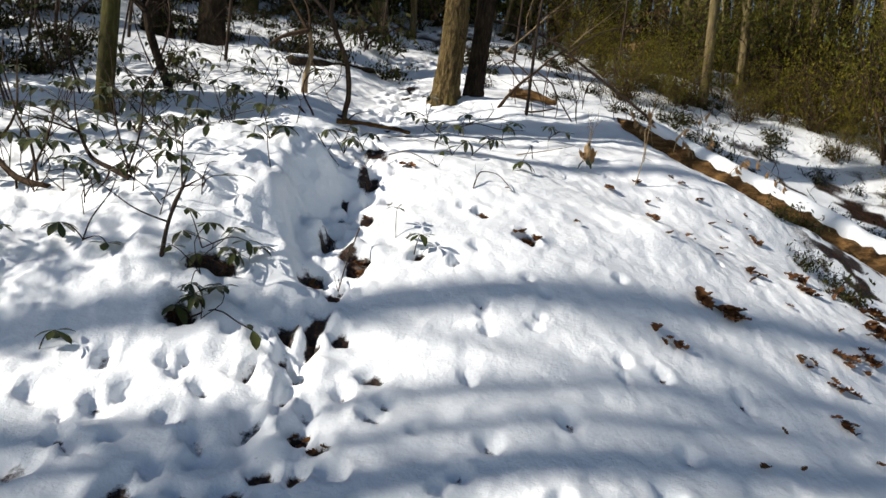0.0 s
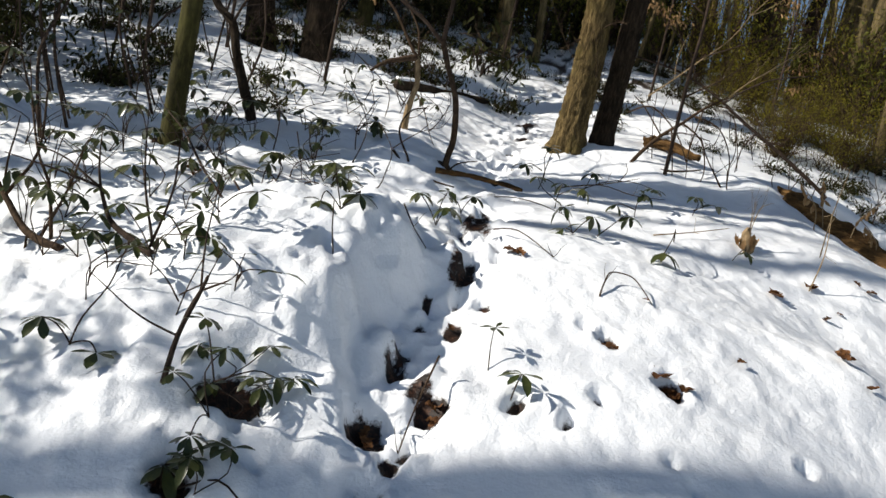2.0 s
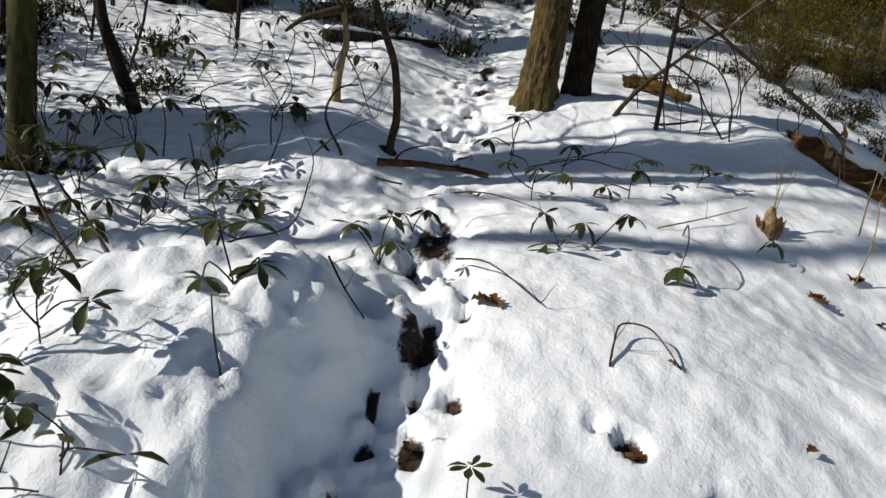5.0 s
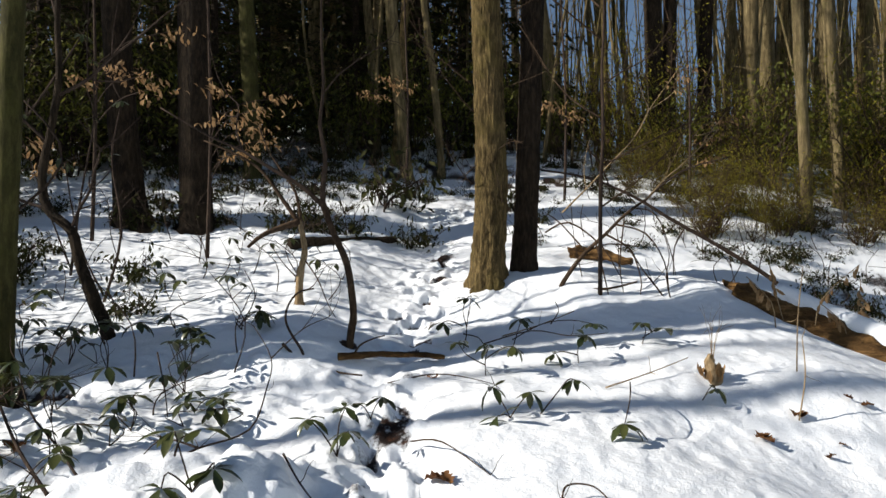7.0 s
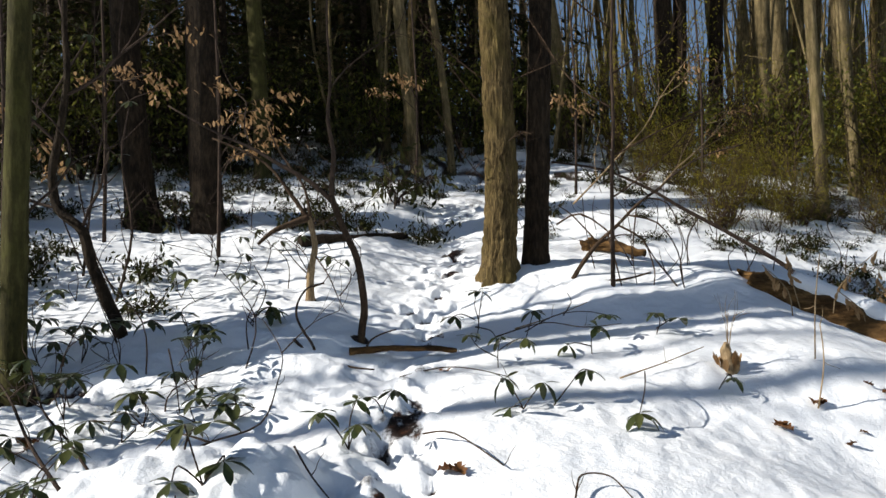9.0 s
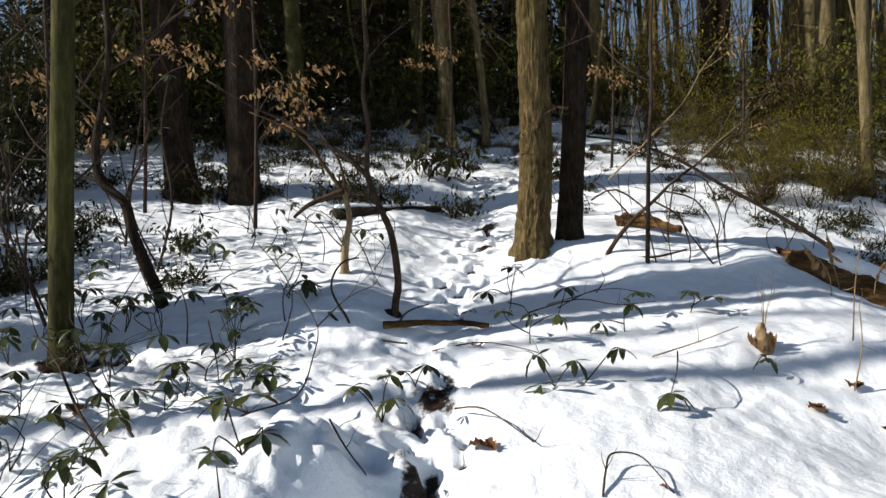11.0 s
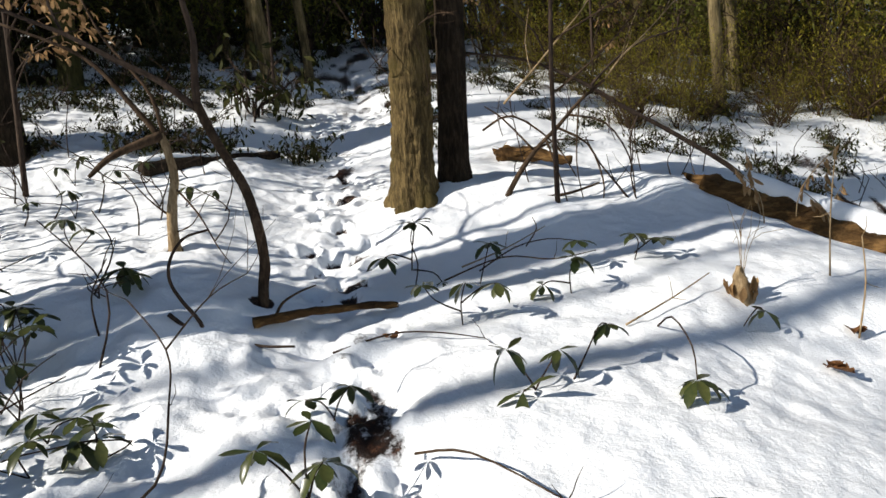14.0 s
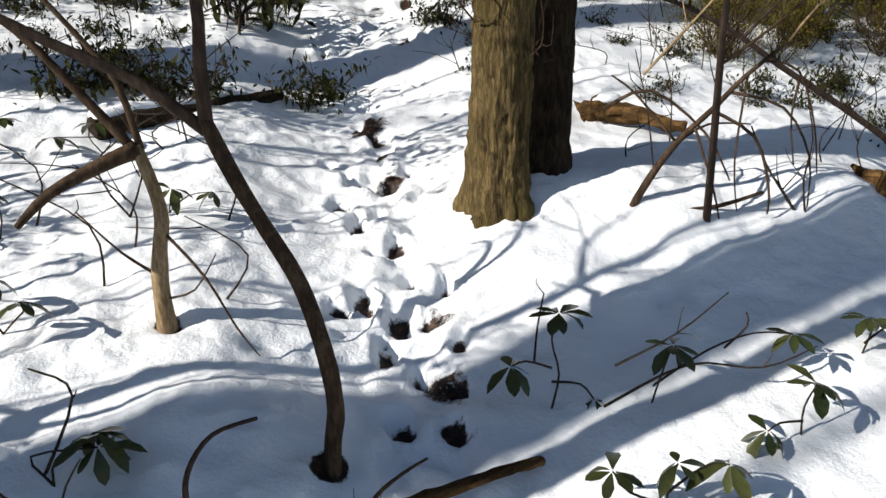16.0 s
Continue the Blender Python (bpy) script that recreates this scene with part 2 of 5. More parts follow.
def lie(x, y):
    """Height of the bare lie of the land."""
    x, y = np.asarray(x, float), np.asarray(y, float)
    z = sum(np.interp(y + d, PROFILE_Y, PROFILE_Z) for d in (-.24, -.12, 0, .12, .24)) / 5
    near = smooth(1.0, 3.2, y) * (1 - smooth(4.45, 5.35, y))
    z = z - .30 * softplus(x - .45) * near * (1 - smooth(3, 9, x) * .8)
    side = smooth(4.2, 5.5, y)
    z = z - .44 * side * (softplus(x - 1.65) - softplus(x - 4.2)) * (1 - smooth(6.2, 8.6, y) * .72)
    z = z - .12 * side * softplus(x - 4.2, 2) * (1 - smooth(12, 40, x))
    z = z + .10 * smooth(5.4, 7.2, y) * (softplus(-x - 1.0) - softplus(-x - 4.0))
    z = z + .15 * smooth(.6, 1.15, -x) * smooth(4.5, 5.5, y) + .05 * smooth(6.2, 6.8, y) * smooth(-.1, .3, x) * (1 - smooth(.8, 1.4, x))
    z = z + .21 * smooth(.53, .72, -x + .06 * np.sin(7 * y)) * (1 - smooth(1.0, 1.75, -x)) * smooth(2.95, 3.35, y) * (1 - smooth(3.72, 4.15, y)) + bump(x, y, -1.15, 2.92, .42, .36, .12) + bump(x, y, -.75, 5.4, .35, .25, .05) + bump(x, y, 1.28, 6.45, .3, .25, .10) + bump(x, y, .72, 6.25, .45, .3, .07) + bump(x, y, .35, 6.55, .6, .35, .09)
    z = z + bump(x, y, 1.25, 4.0, .3, .25, .08) + bump(x, y, -.6, 3.95, .5, .25, .05) - bump(x, y, -.54, 3.55, .21, .36, .07)
    return z


# ---- snow relief, prints and trodden trail ----
def lattice(ix, iy, seed):
    h = (ix * 374761393 + iy * 668265263 + seed * 1442695041) & 0x7FFFFFFF
    h = ((h ^ (h >> 13)) * 1274126177) & 0x7FFFFFFF
    return ((h ^ (h >> 16)) & 0xFFFF) / 65535.0 - .5


def field(x, y, f, seed=0):
    x, y = np.asarray(x, float) * f, np.asarray(y, float) * f
    ix, iy = np.floor(x).astype(np.int64), np.floor(y).astype(np.int64)
    u, v = x - ix, y - iy
    u, v = u * u * (3 - 2 * u), v * v * (3 - 2 * v)
    a = lattice(ix, iy, seed) * (1 - u) + lattice(ix + 1, iy, seed) * u
    b = lattice(ix, iy + 1, seed) * (1 - u) + lattice(ix + 1, iy + 1, seed) * u
    return a * (1 - v) + b * v


# boot prints that break through to the leaf litter: x, y, half width, half length
PRINTS_LOW = ((-.42, 2.84, .05, .07), (-.41, 2.73, .045, .05), (-.53, 2.79, .04, .05), (-.50, 2.64, .04, .05), (-.43, 2.60, .04, .04), (-.59, 2.55, .03, .05),
              (-.48, 3.08, .07, .09), (-.31, 3.22, .075, .06), (-.34, 3.05, .04, .04), (-.38, 2.97, .04, .035), (-.48, 3.36, .05, .05), (-.47, 3.44, .04, .05),
              (-.34, 3.60, .05, .06), (-.45, 3.60, .04, .05), (-.32, 2.77, .05, .05), (-.17, 2.60, .055, .035))
PRINTS_MID = ((-.36, 3.78, .035, .05), (-.46, 3.74, .03, .05), (-.47, 4.38, .04, .09), (-.35, 4.01, .04, .05), (-.35, 3.90, .05, .04), (-.24, 3.74, .04, .05),
              (-.25, 4.06, .03, .03), (-.47, 4.16, .05, .03), (-.38, 5.16, .045, .035), (-.30, 5.17, .05, .06), (-.56, 5.56, .045, .05), (-.43, 5.54, .05, .05),
              (-.44, 4.62, .05, .04), (-.41, 4.85, .04, .04))
PRINTS_HIGH = ((-.50, 6.90, .08, .07), (-.40, 6.83, .07, .05), (-.36, 7.33, .05, .06), (-.37, 7.19, .05, .05), (-.55, 6.58, .05, .06), (-.59, 6.14, .05, .07),
               (-.67, 6.08, .045, .06), (-.49, 6.04, .05, .07), (-.55, 5.90, .04, .07), (-.50, 6.39, .05, .05), (-.43, 6.44, .05, .05), (-.60, 6.70, .05, .05),
               (-.38, 5.72, .035, .04), (-.47, 5.80, .03, .045), (-.33, 5.88, .035, .05), (-.40, 6.02, .03, .04), (-.30, 6.16, .035, .045), (-.42, 6.24, .03, .04), (-.36, 6.52, .035, .04),
               (-.48, 6.62, .035, .04), (-.30, 6.70, .035, .03), (-.56, 6.98, .05, .04), (-.30, 6.95, .04, .035), (-.62, 7.05, .04, .03), (-.44, 7.45, .04, .04), (-.30, 7.55, .045, .04),
               (-.03, 8.44, .08, .06), (.10, 8.50, .05, .05), (-.54, 8.42, .05, .05), (.09, 9.16, .06, .06))
HOLLOWS = ((-.86, 2.98, .12, .09), (-.90, 2.74, .08, .06), (-.06, 3.27, .045, .05), (.11, 3.26, .035, .05), (.22, 3.64, .05, .045), (.45, 3.50, .06, .05), (-2.0, 4.75, .2, .15))
PRINTS_FOOT = ((-.44, 2.16, .05, .05), (-.33, 2.17, .05, .04), (-.51, 2.07, .05, .05), (-.63, 2.05, .05, .04), (-.82, 2.04, .06, .06), (-.67, 2.26, .05, .04),
               (-.54, 2.36, .05, .05), (-.29, 2.29, .045, .04), (-.38, 2.34, .05, .05), (-.71, 2.46, .05, .04), (-.52, 2.74, .05, .03), (-.58, 2.59, .03, .04), (-.45, 2.49, .035, .04))
PRINTS_BANK = ((-.95, 2.42, .06, .05), (-1.08, 2.52, .045, .05), (-1.22, 2.36, .06, .045), (-.78, 2.33, .045, .04), (-.62, 2.20, .05, .05), (-.98, 2.18, .06, .05), (-.15, 2.42, .045, .03), (-.36, 2.44, .04, .04), (-.75, 2.14, .05, .05), (-1.12, 2.08, .06, .05), (-1.4, 2.2, .05, .04), (-.24, 2.18, .05, .04))
# shallow marks that stay white: x, y, radius
DENTS_A = ((-.71, 2.71, .03), (.11, 3.26, .032), (.44, 2.96, .035), (.22, 3.02, .03), (.23, 2.96, .028), (.24, 2.89, .03), (.50, 3.15, .03), (.43, 3.21, .025),
           (.21, 3.35, .03), (-.82, 2.55, .03), (-.83, 2.50, .025), (-.72, 2.83, .03), (.13, 3.69, .035), (.20, 3.37, .03), (.46, 3.01, .03), (.87, 3.39, .035), (.54, 2.53, .05))
DENTS_B = ((.25, 2.36, .045), (.96, 2.89, .035), (.80, 2.90, .03), (.79, 2.81, .03), (1.30, 2.92, .05), (.96, 2.51, .05), (-1.01, 2.34, .06), (-1.05, 2.20, .05),
           (-1.35, 2.35, .04), (-.87, 2.53, .03), (-.26, 2.52, .04), (-.10, 2.48, .04), (.18, 2.63, .035), (-.00, 2.37, .025), (.15, 2.23, .04), (1.52, 3.91, .03),
           (.82, 2.30, .06), (.46, 2.17, .05), (.09, 2.16, .03), (-.92, 2.22, .04), (-1.2, 2.1, .05), (-1.1, 2.28, .035))


def trail(y):
    return -.42 + .05 * np.sin(y * 2.1) + .22 * smooth(7.2, 9.0, y)


def relief_at(x, y):
    """Snow height over the lie of the land, and how bare it is."""
    x, y = np.asarray(x, float), np.asarray(y, float)
    far = 1 - smooth(8, 30, np.hypot(x, y - 4))
    z = (field(x, y, .9, 1) * .07 + field(x, y, 2.1, 2) * .035 + field(x, y, 5.2, 3) * .022) * (.4 + .6 * smooth(4.2, 5.2, y)) + field(x, y, 12, 4) * .013 + field(x, y, 25, 5) * .009
    left = smooth(.25, .75, -x) * smooth(2.2, 3, y) * (1 - .6 * smooth(4.5, 5.6, y))
    z = z + left * (field(x, y, 3.3, 8) * .05 + field(x, y, 8, 9) * .036 + field(x, y, 17, 10) * .032 + field(x, y, 38, 25) * .018)
    flank = smooth(.40, .55, -x) * (1 - smooth(.85, 1.1, -x)) * smooth(2.9, 3.2, y) * (1 - smooth(3.95, 4.2, y))
    z = z + flank * (field(x, y, 10, 26) * .055 + field(x, y, 24, 27) * .038)
    z = z + (1 - far) * (field(x, y, .12, 6) * 1.0 + field(x, y, .4, 7) * .25)
    bare = np.zeros_like(z)
    walkers = np.exp(-((x - trail(y)) / .18) ** 2) * smooth(1.9, 2.4, y) * (1 - smooth(10, 13, y))
    z = z - walkers * (.03 + .03 * smooth(2.9, 3.3, y) * (1 - smooth(4.2, 4.8, y))) + walkers * (field(x, y, 9, 11) * .095 + field(x, y, 20, 12) * .065) * (1 - .55 * smooth(4.6, 5.6, y))
    bare = bare + walkers * np.clip(field(x, y, 8, 13) * 2.4 + field(x, y, 24, 23) * 1.0 - .16, 0, .7)
    wob = field(x, y, 14, 14) * .55 + field(x, y, 26, 21) * .9 + field(x, y, 60, 15) * .35
    for group, deep, open_ in ((PRINTS_LOW, .045, .9), (PRINTS_MID, .05, .9), (PRINTS_HIGH, .05, .9), (PRINTS_FOOT, .045, .72), (PRINTS_BANK, .035, .42), (HOLLOWS, .05, .95)):
        for cx, cy, rx, ry in group:
            rho = np.hypot((x - cx) / (rx * .95), (y - cy) / ry) + wob * .7
            hole = 1 - smooth(.45, 1.25, rho)
            z = z - deep * hole + np.exp(-((rho - 1.4) / .3) ** 2) * (.005 + .018 * np.clip(field(x, y, 24, 22), 0, 1))
            bare = np.maximum(bare, (1 - smooth(.35, 1.1, rho)) * (open_ + .55 * field(x, y, 7, 24)))
    for group in (DENTS_A, DENTS_B):
        for cx, cy, r in group:
            rho = np.hypot((x - cx) / r, (y - cy) / (r * .9)) + wob * .7
            z = z - .035 * (1 - smooth(.3, 1.3, rho)) + .004 * np.exp(-((rho - 1.45) / .25) ** 2)
            bare = np.maximum(bare, (1 - smooth(.1, .7, rho)) * .62)
    # bare hollows round the foot of the trunks
    for cx, cy, r in ((-.75, 5.39, .05), (-1.14, 5.9, .045), (-2.2, 4.78, .12), (-2.41, 7.43, .2), (-2.95, 7.4, .2)):
        rho = np.hypot(x - cx, y - cy) / r
        z = z - .03 * np.exp(-(rho / 1.1) ** 2)
        bare = np.maximum(bare, (1 - smooth(.7, 1.1, rho + wob * .4)) * .9)
    # wind-worn slope with leaf litter showing, beyond the log
    worn = smooth(1.9, 2.9, x) * smooth(2.6, 3.6, y) * (1 - smooth(7, 10, y)) * (1 - smooth(7, 12, x))
    bare = np.maximum(bare, worn * np.clip(field(x, y, 4.5, 16) * 1.5 + field(x, y, 14, 17) * 1.6 + .33, 0, .72))
    hill = smooth(7.5, 10, y) * (1 - smooth(45, 90, y))
    bare = np.maximum(bare, hill * np.clip(field(x, y, 2.6, 18) * 1.5 + field(x, y, 9, 19) * 1.8 + .2, 0, .68))
    wood = smooth(13, 22, np.hypot(x, y - 3))
    bare = np.maximum(bare, wood * np.clip(.48 + field(x, y, .5, 20) * .8, 0, 1))
    return z, bare


def top(x, y):
    return lie(x, y) + relief_at(np.array([x]), np.array([y]))[0][0]


def spread(lo, hi, step, out_lo, out_hi):
    """Even steps in the middle, ever wider ones outside."""
    mid = np.arange(lo, hi + 1e-6, step)
    ends = []
    for a, limit in ((lo, out_lo), (hi, out_hi)):
        s, q, w = (1 if limit > a else -1), a, step
        side = []
        while abs(q - limit) > w:
            w *= 1.09
            q += s * w
            side.append(q)
        side.append(limit)
        ends.append(side)
    return np.concatenate([ends[0][::-1], mid, ends[1]])


gx, gy = spread(-2.6, 2.6, .017, -300, 300), spread(1.7, 7.6, .017, -200, 380)
X, Y = np.meshgrid(gx, gy)
Z, B = relief_at(X, Y)
Z = Z + lie(X, Y)
rows_n, cols_n = X.shape
idx = np.arange(rows_n * cols_n).reshape(rows_n, cols_n)
quads = np.stack([idx[:-1, :-1], idx[:-1, 1:], idx[1:, 1:], idx[1:, :-1]], -1).reshape(-1, 4)
ground_mesh = bpy.data.meshes.new("ground")
ground_mesh.vertices.add(X.size)
ground_mesh.vertices.foreach_set("co", np.stack([X, Y, Z], -1).ravel().astype(np.float32))
ground_mesh.loops.add(quads.size)
ground_mesh.loops.foreach_set("vertex_index", quads.ravel().astype(np.int32))
ground_mesh.polygons.add(len(quads))
ground_mesh.polygons.foreach_set("loop_start", np.arange(0, quads.size, 4, dtype=np.int32))
ground_mesh.polygons.foreach_set("use_smooth", np.ones(len(quads), dtype=bool))
ground_mesh.update(calc_edges=True)
ground_mesh.attributes.new("bare", "FLOAT", "POINT").data.foreach_set("value", B.ravel().astype(np.float32))
ground_mesh.materials.append(SNOW)
tagged(new("ground", ground_mesh), "snow-covered woodland slope with boot prints and leaf litter", "ground", kind="structure")


# ---- trees ----
def limb(geo, start, way, length, r, depth, sides=5):
    """A bare branch that forks into finer ones."""
    pts, q, d = [Vector(start)], Vector(start), Vector(way).normalized()
    n = 4
    for _ in range(n):
        d = (d + rvec(.16) + Vector((0, 0, .07))).normalized()
        q = q + d * length / n
        pts.append(q)
    geo.tube(pts, r, r * .35, sides, 2)
    if depth:
        for k in range(3 if depth > 1 else 4):
            i = rng.randint(1, n)
            out = (d + rvec(.6)).normalized()
            limb(geo, pts[i], out, length * rng.uniform(.4, .65), r * .5, depth - 1, 4 if depth > 1 else 3)


def bare_tree(name, x, y, line, r0, r1, mat, label, height=12.0, limbs=9, first=3.5, flare=.5, sway=.03, twig_mat=None, sides=16, category="tree", group="", crown=True, ridge=0.0, steps=5):
    """A leafless tree: trunk through the points of line (relative to its foot), then on up; limbs as one part each."""
    ob = thing(name, x, y, label, category, group, z=float(top(x, y)) - .06)
    g = Geo()
    last, before = Vector(line[-1]), Vector(line[-2])
    d = (last - before).normalized()
    pts = [Vector(q) for q in line]
    while pts[-1].z < height:
        d = (d + rvec(sway) + Vector((0, 0, .12))).normalized()
        pts.append(pts[-1] + d * 1.2)
    g.tube(pts, r0, r1, sides, steps, wob=.10, seed=x * 7 % 5, flare=flare, ridge=ridge)
    part("trunk", g, mat, ob)
    if crown:
        for k in range(limbs):
            z = first + (height - first) * (k + rng.random()) / limbs
            i = max(j for j in range(len(pts)) if pts[j].z <= max(z, pts[0].z))
            a = pts[i]
            b = pts[min(i + 1, len(pts) - 1)]
            u = 0 if a == b else min(1, (z - a.z) / max(b.z - a.z, .01))
            q, ang = a.lerp(b, u), rng.uniform(0, 6.28)
            g = Geo()
            limb(g, q, (math.cos(ang), math.sin(ang), rng.uniform(.3, .9)), rng.uniform(1.6, 3.2) * (height / 12), r0 * rng.uniform(.16, .28), 2)
            part("branch", g, twig_mat or mat, ob)
    return ob


twin = bare_tree("tree", -.02, 6.5, [(-.01, 0, -.1), (0, -.01, .25), (.02, -.03, .6), (.02, -.05, 1.1), (0, -.05, 1.9), (-.02, 0, 2.8)], .112, .05, BARK,
                 "furrowed grey-brown tree trunk in sunlight, one of a close pair", 13, 9, 4.6, .42, sides=84, group="twin trunks", ridge=.010, steps=26)
# second twin: the shade of the main trunk is in its bark colour
bare_tree("tree", .232, 6.63, [(-.02, 0, -.1), (0, 0, .3), (.03, 0, .9), (.07, 0, 1.8), (.10, 0, 2.8)], .084, .042, BARK_DARK_SHADED,
          "slim tree trunk, its twin's shade put into the bark colour", 13, 9, 4.4, .25, sides=56, group="twin trunks", ridge=.008, steps=14)
left_tree = bare_tree("tree", -2.2, 4.78, [(.0, 0, -.1), (.02, 0, .6), (.05, 0, 1.4), (.08, 0, 2.2)], .057, .028, BARK_GREEN,
                      "slim smooth-barked tree with a mossy green tint", 8.5, 6, 3.6, .3, sides=16)
# this pair is dark by bark colour, standing in for tree shade
bare_tree("tree", -2.41, 7.43, [(0, 0, -.1), (-.02, 0, .5), (-.03, 0, 1.4), (-.04, 0, 2.4)], .135, .06, BARK_DARK_SHADED, "rough-barked trunk on the rise, shade put into its bark colour", 13, 9, 5.4, .35, sides=20)
bare_tree("tree", -2.98, 7.4, [(.06, 0, -.1), (0, 0, .4), (-.08, 0, 1.3), (-.12, 0, 2.4)], .125, .06, BARK_DARK_SHADED, "rough-barked trunk with a spreading foot, shade put into its bark colour", 13, 9, 5.4, .8, sides=20)
bare_tree("tree", -1.02, 10.1, [(.05, 0, -.1), (.0, 0, .5), (-.1, 0, 1.6), (-.16, 0, 2.6)], .075, .04, BARK_FAR, "grey-tan trunk at the back of the clearing", 12, 7, 3.0, .4, sides=12)
bare_tree("tree", -.62, 10.6, [(.02, 0, -.1), (0, 0, .5), (-.08, 0, 1.4), (-.22, 0, 2.6)], .05, .025, BARK_FAR, "thin grey-tan trunk leaning slightly", 10, 6, 2.6, .3, sides=10)
bare_tree("tree", -2.55, 9.2, [(0, 0, -.1), (0, 0, .6), (-.05, 0, 1.8)], .095, .05, BARK_GREEN, "grey-green trunk behind the dark pair", 13, 8, 5.4, .3, sides=14)
bare_tree("tree", 3.0, 8.7, [(0, 0, -.1), (.0, 0, .6), (-.03, 0, 1.6), (-.06, 0, 3)], .055, .035, BARK_FAR, "slim tan trunk at the foot of the thicket", 13, 7, 4.6, .3, sides=12)
bare_tree("tree", 3.9, 9.95, [(0, 0, -.1), (.0, 0, .6), (-.05, 0, 1.6), (-.08, 0, 3)], .07, .04, BARK_FAR, "straight tan trunk beside an evergreen thicket", 13, 8, 4.0, .3, sides=12)
bare_tree("tree", 2.2, 11.2, [(0, 0, -.1), (0, 0, .8), (-.03, 0, 2)], .12, .06, BARK_DARK_SHADED, "dark trunk standing beyond the twin trunks", 13, 8, 3.5, .3, sides=12)
bare_tree("tree", 2.45, 11.6, [(0, 0, -.1), (0, 0, .8), (.05, 0, 2)], .10, .05, BARK_DARK_SHADED, "dark slender trunk close to a thicker one", 13, 8, 3.5, .3, sides=12)
bare_tree("tree", 5.7, 11.8, [(0, 0, -.1), (0, 0, .8), (-.12, 0, 2.6)], .11, .05, BARK_FAR, "tall tan trunk above the thicket", 14, 8, 4, .3, sides=12)
bare_tree("tree", .95, 12.4, [(0, 0, -.1), (0, 0, .8), (-.2, 0, 2.6)], .12, .06, BARK_FAR, "leaning tan trunk behind the twin trunks", 13, 8, 4, .3, sides=12)

# trees that stand off the path and throw their shade across the slope
for (tx, ty, tr, th, tl) in ((-6.8, 3.62, .22, 13, 9), (-9.5, 2.27, .04, 10, 9), (-8.0, 2.24, .08, 11, 9), (-11.0, -.36, .115, 13, 9), (-10, -.87, .10, 13, 22), (-10.9, -.80, .06, 13, 24), (-12, -1.3, .07, 14, 22), (-12.5, 4.4, .2, 14, 9), (-14, -3.4, .2, 14, 9)):
    bare_tree("tree", tx, ty, [(0, 0, -.1), (0, 0, .8), (0, 0, 2), (0, 0, 4)], tr, tr * .62, BARK, "tall leafless tree on the slope", th, tl, 6.2 if tl < 20 else 8.3, sway=0, flare=.3, sides=12, group="trees beside the trail")


# ---- forest behind ----
rng.seed(21)
def random_leaves(g, center, spread_r, n, size, small=True, droop=.3):
    for _ in range(n):
        q = Vector(center) + Vector((rng.gauss(0, spread_r), rng.gauss(0, spread_r), rng.gauss(0, spread_r * .7)))
        d = Vector((rng.uniform(-1, 1), rng.uniform(-1, 1), rng.uniform(-.9, .4) - droop))
        s = size * rng.uniform(.6, 1.25)
        g.chip(q, d, Vector((0, 0, 1)) + rvec(.5), s, s * .38)


def bush(name, label, height, width, stems, leaves, size, leaf_mat, stem_mat, category="shrub", group="", droop=.3):
    """An evergreen shrub of crooked stems with leaf clusters at their ends, uneven and open."""
    ob = new(name)
    ob.empty_display_size = .1
    tagged(ob, label, category, group)
    sg, lg = Geo(), Geo()
    for _ in range(stems):
        a = rng.uniform(0, 6.28)
        reach = width * rng.uniform(.15, 1)
        h = height * rng.uniform(.45, 1)
        pts = [Vector((rng.gauss(0, .08), rng.gauss(0, .08), -.08))]
        for k in (1, 2, 3, 4):
            u = k / 4
            pts.append(Vector((math.cos(a) * reach * u ** 1.2, math.sin(a) * reach * u ** 1.2, h * u)) + rvec(.05 * height))
        sg.tube(pts, .012 * height ** .5, .004, 4, 2)
        per = leaves // stems
        for k in (2, 3, 4):
            c = max(3, per // 12)
            for _ in range(4):
                tip = pts[k] + rvec(.13 * height)
                sg.tube([pts[k - 1].lerp(pts[k], rng.random()), tip], .004, .002, 3, 1)
                random_leaves(lg, tip, .05 + .035 * height, c, size, droop=droop)
    part("woody_growth", sg, stem_mat, ob, stuff=True)
    part("leafage", lg, leaf_mat, ob, flat=True, stuff=True)
    return ob


def put(ob, x, y, s=1.0, turn=None, sink=.05):
    """A copy standing on the snow."""
    t = rng.uniform(0, 360) if turn is None else turn
    return copy_thing(ob, pose(x, y, float(top(x, y)) - sink, 0, 0, t) @ Matrix.Scale(s, 4))


def settle(ob, x, y, s=1.0, turn=0.0, sink=.05):
    ob.matrix_basis = pose(x, y, float(top(x, y)) - sink, 0, 0, turn) @ Matrix.Scale(s, 4)
    return ob


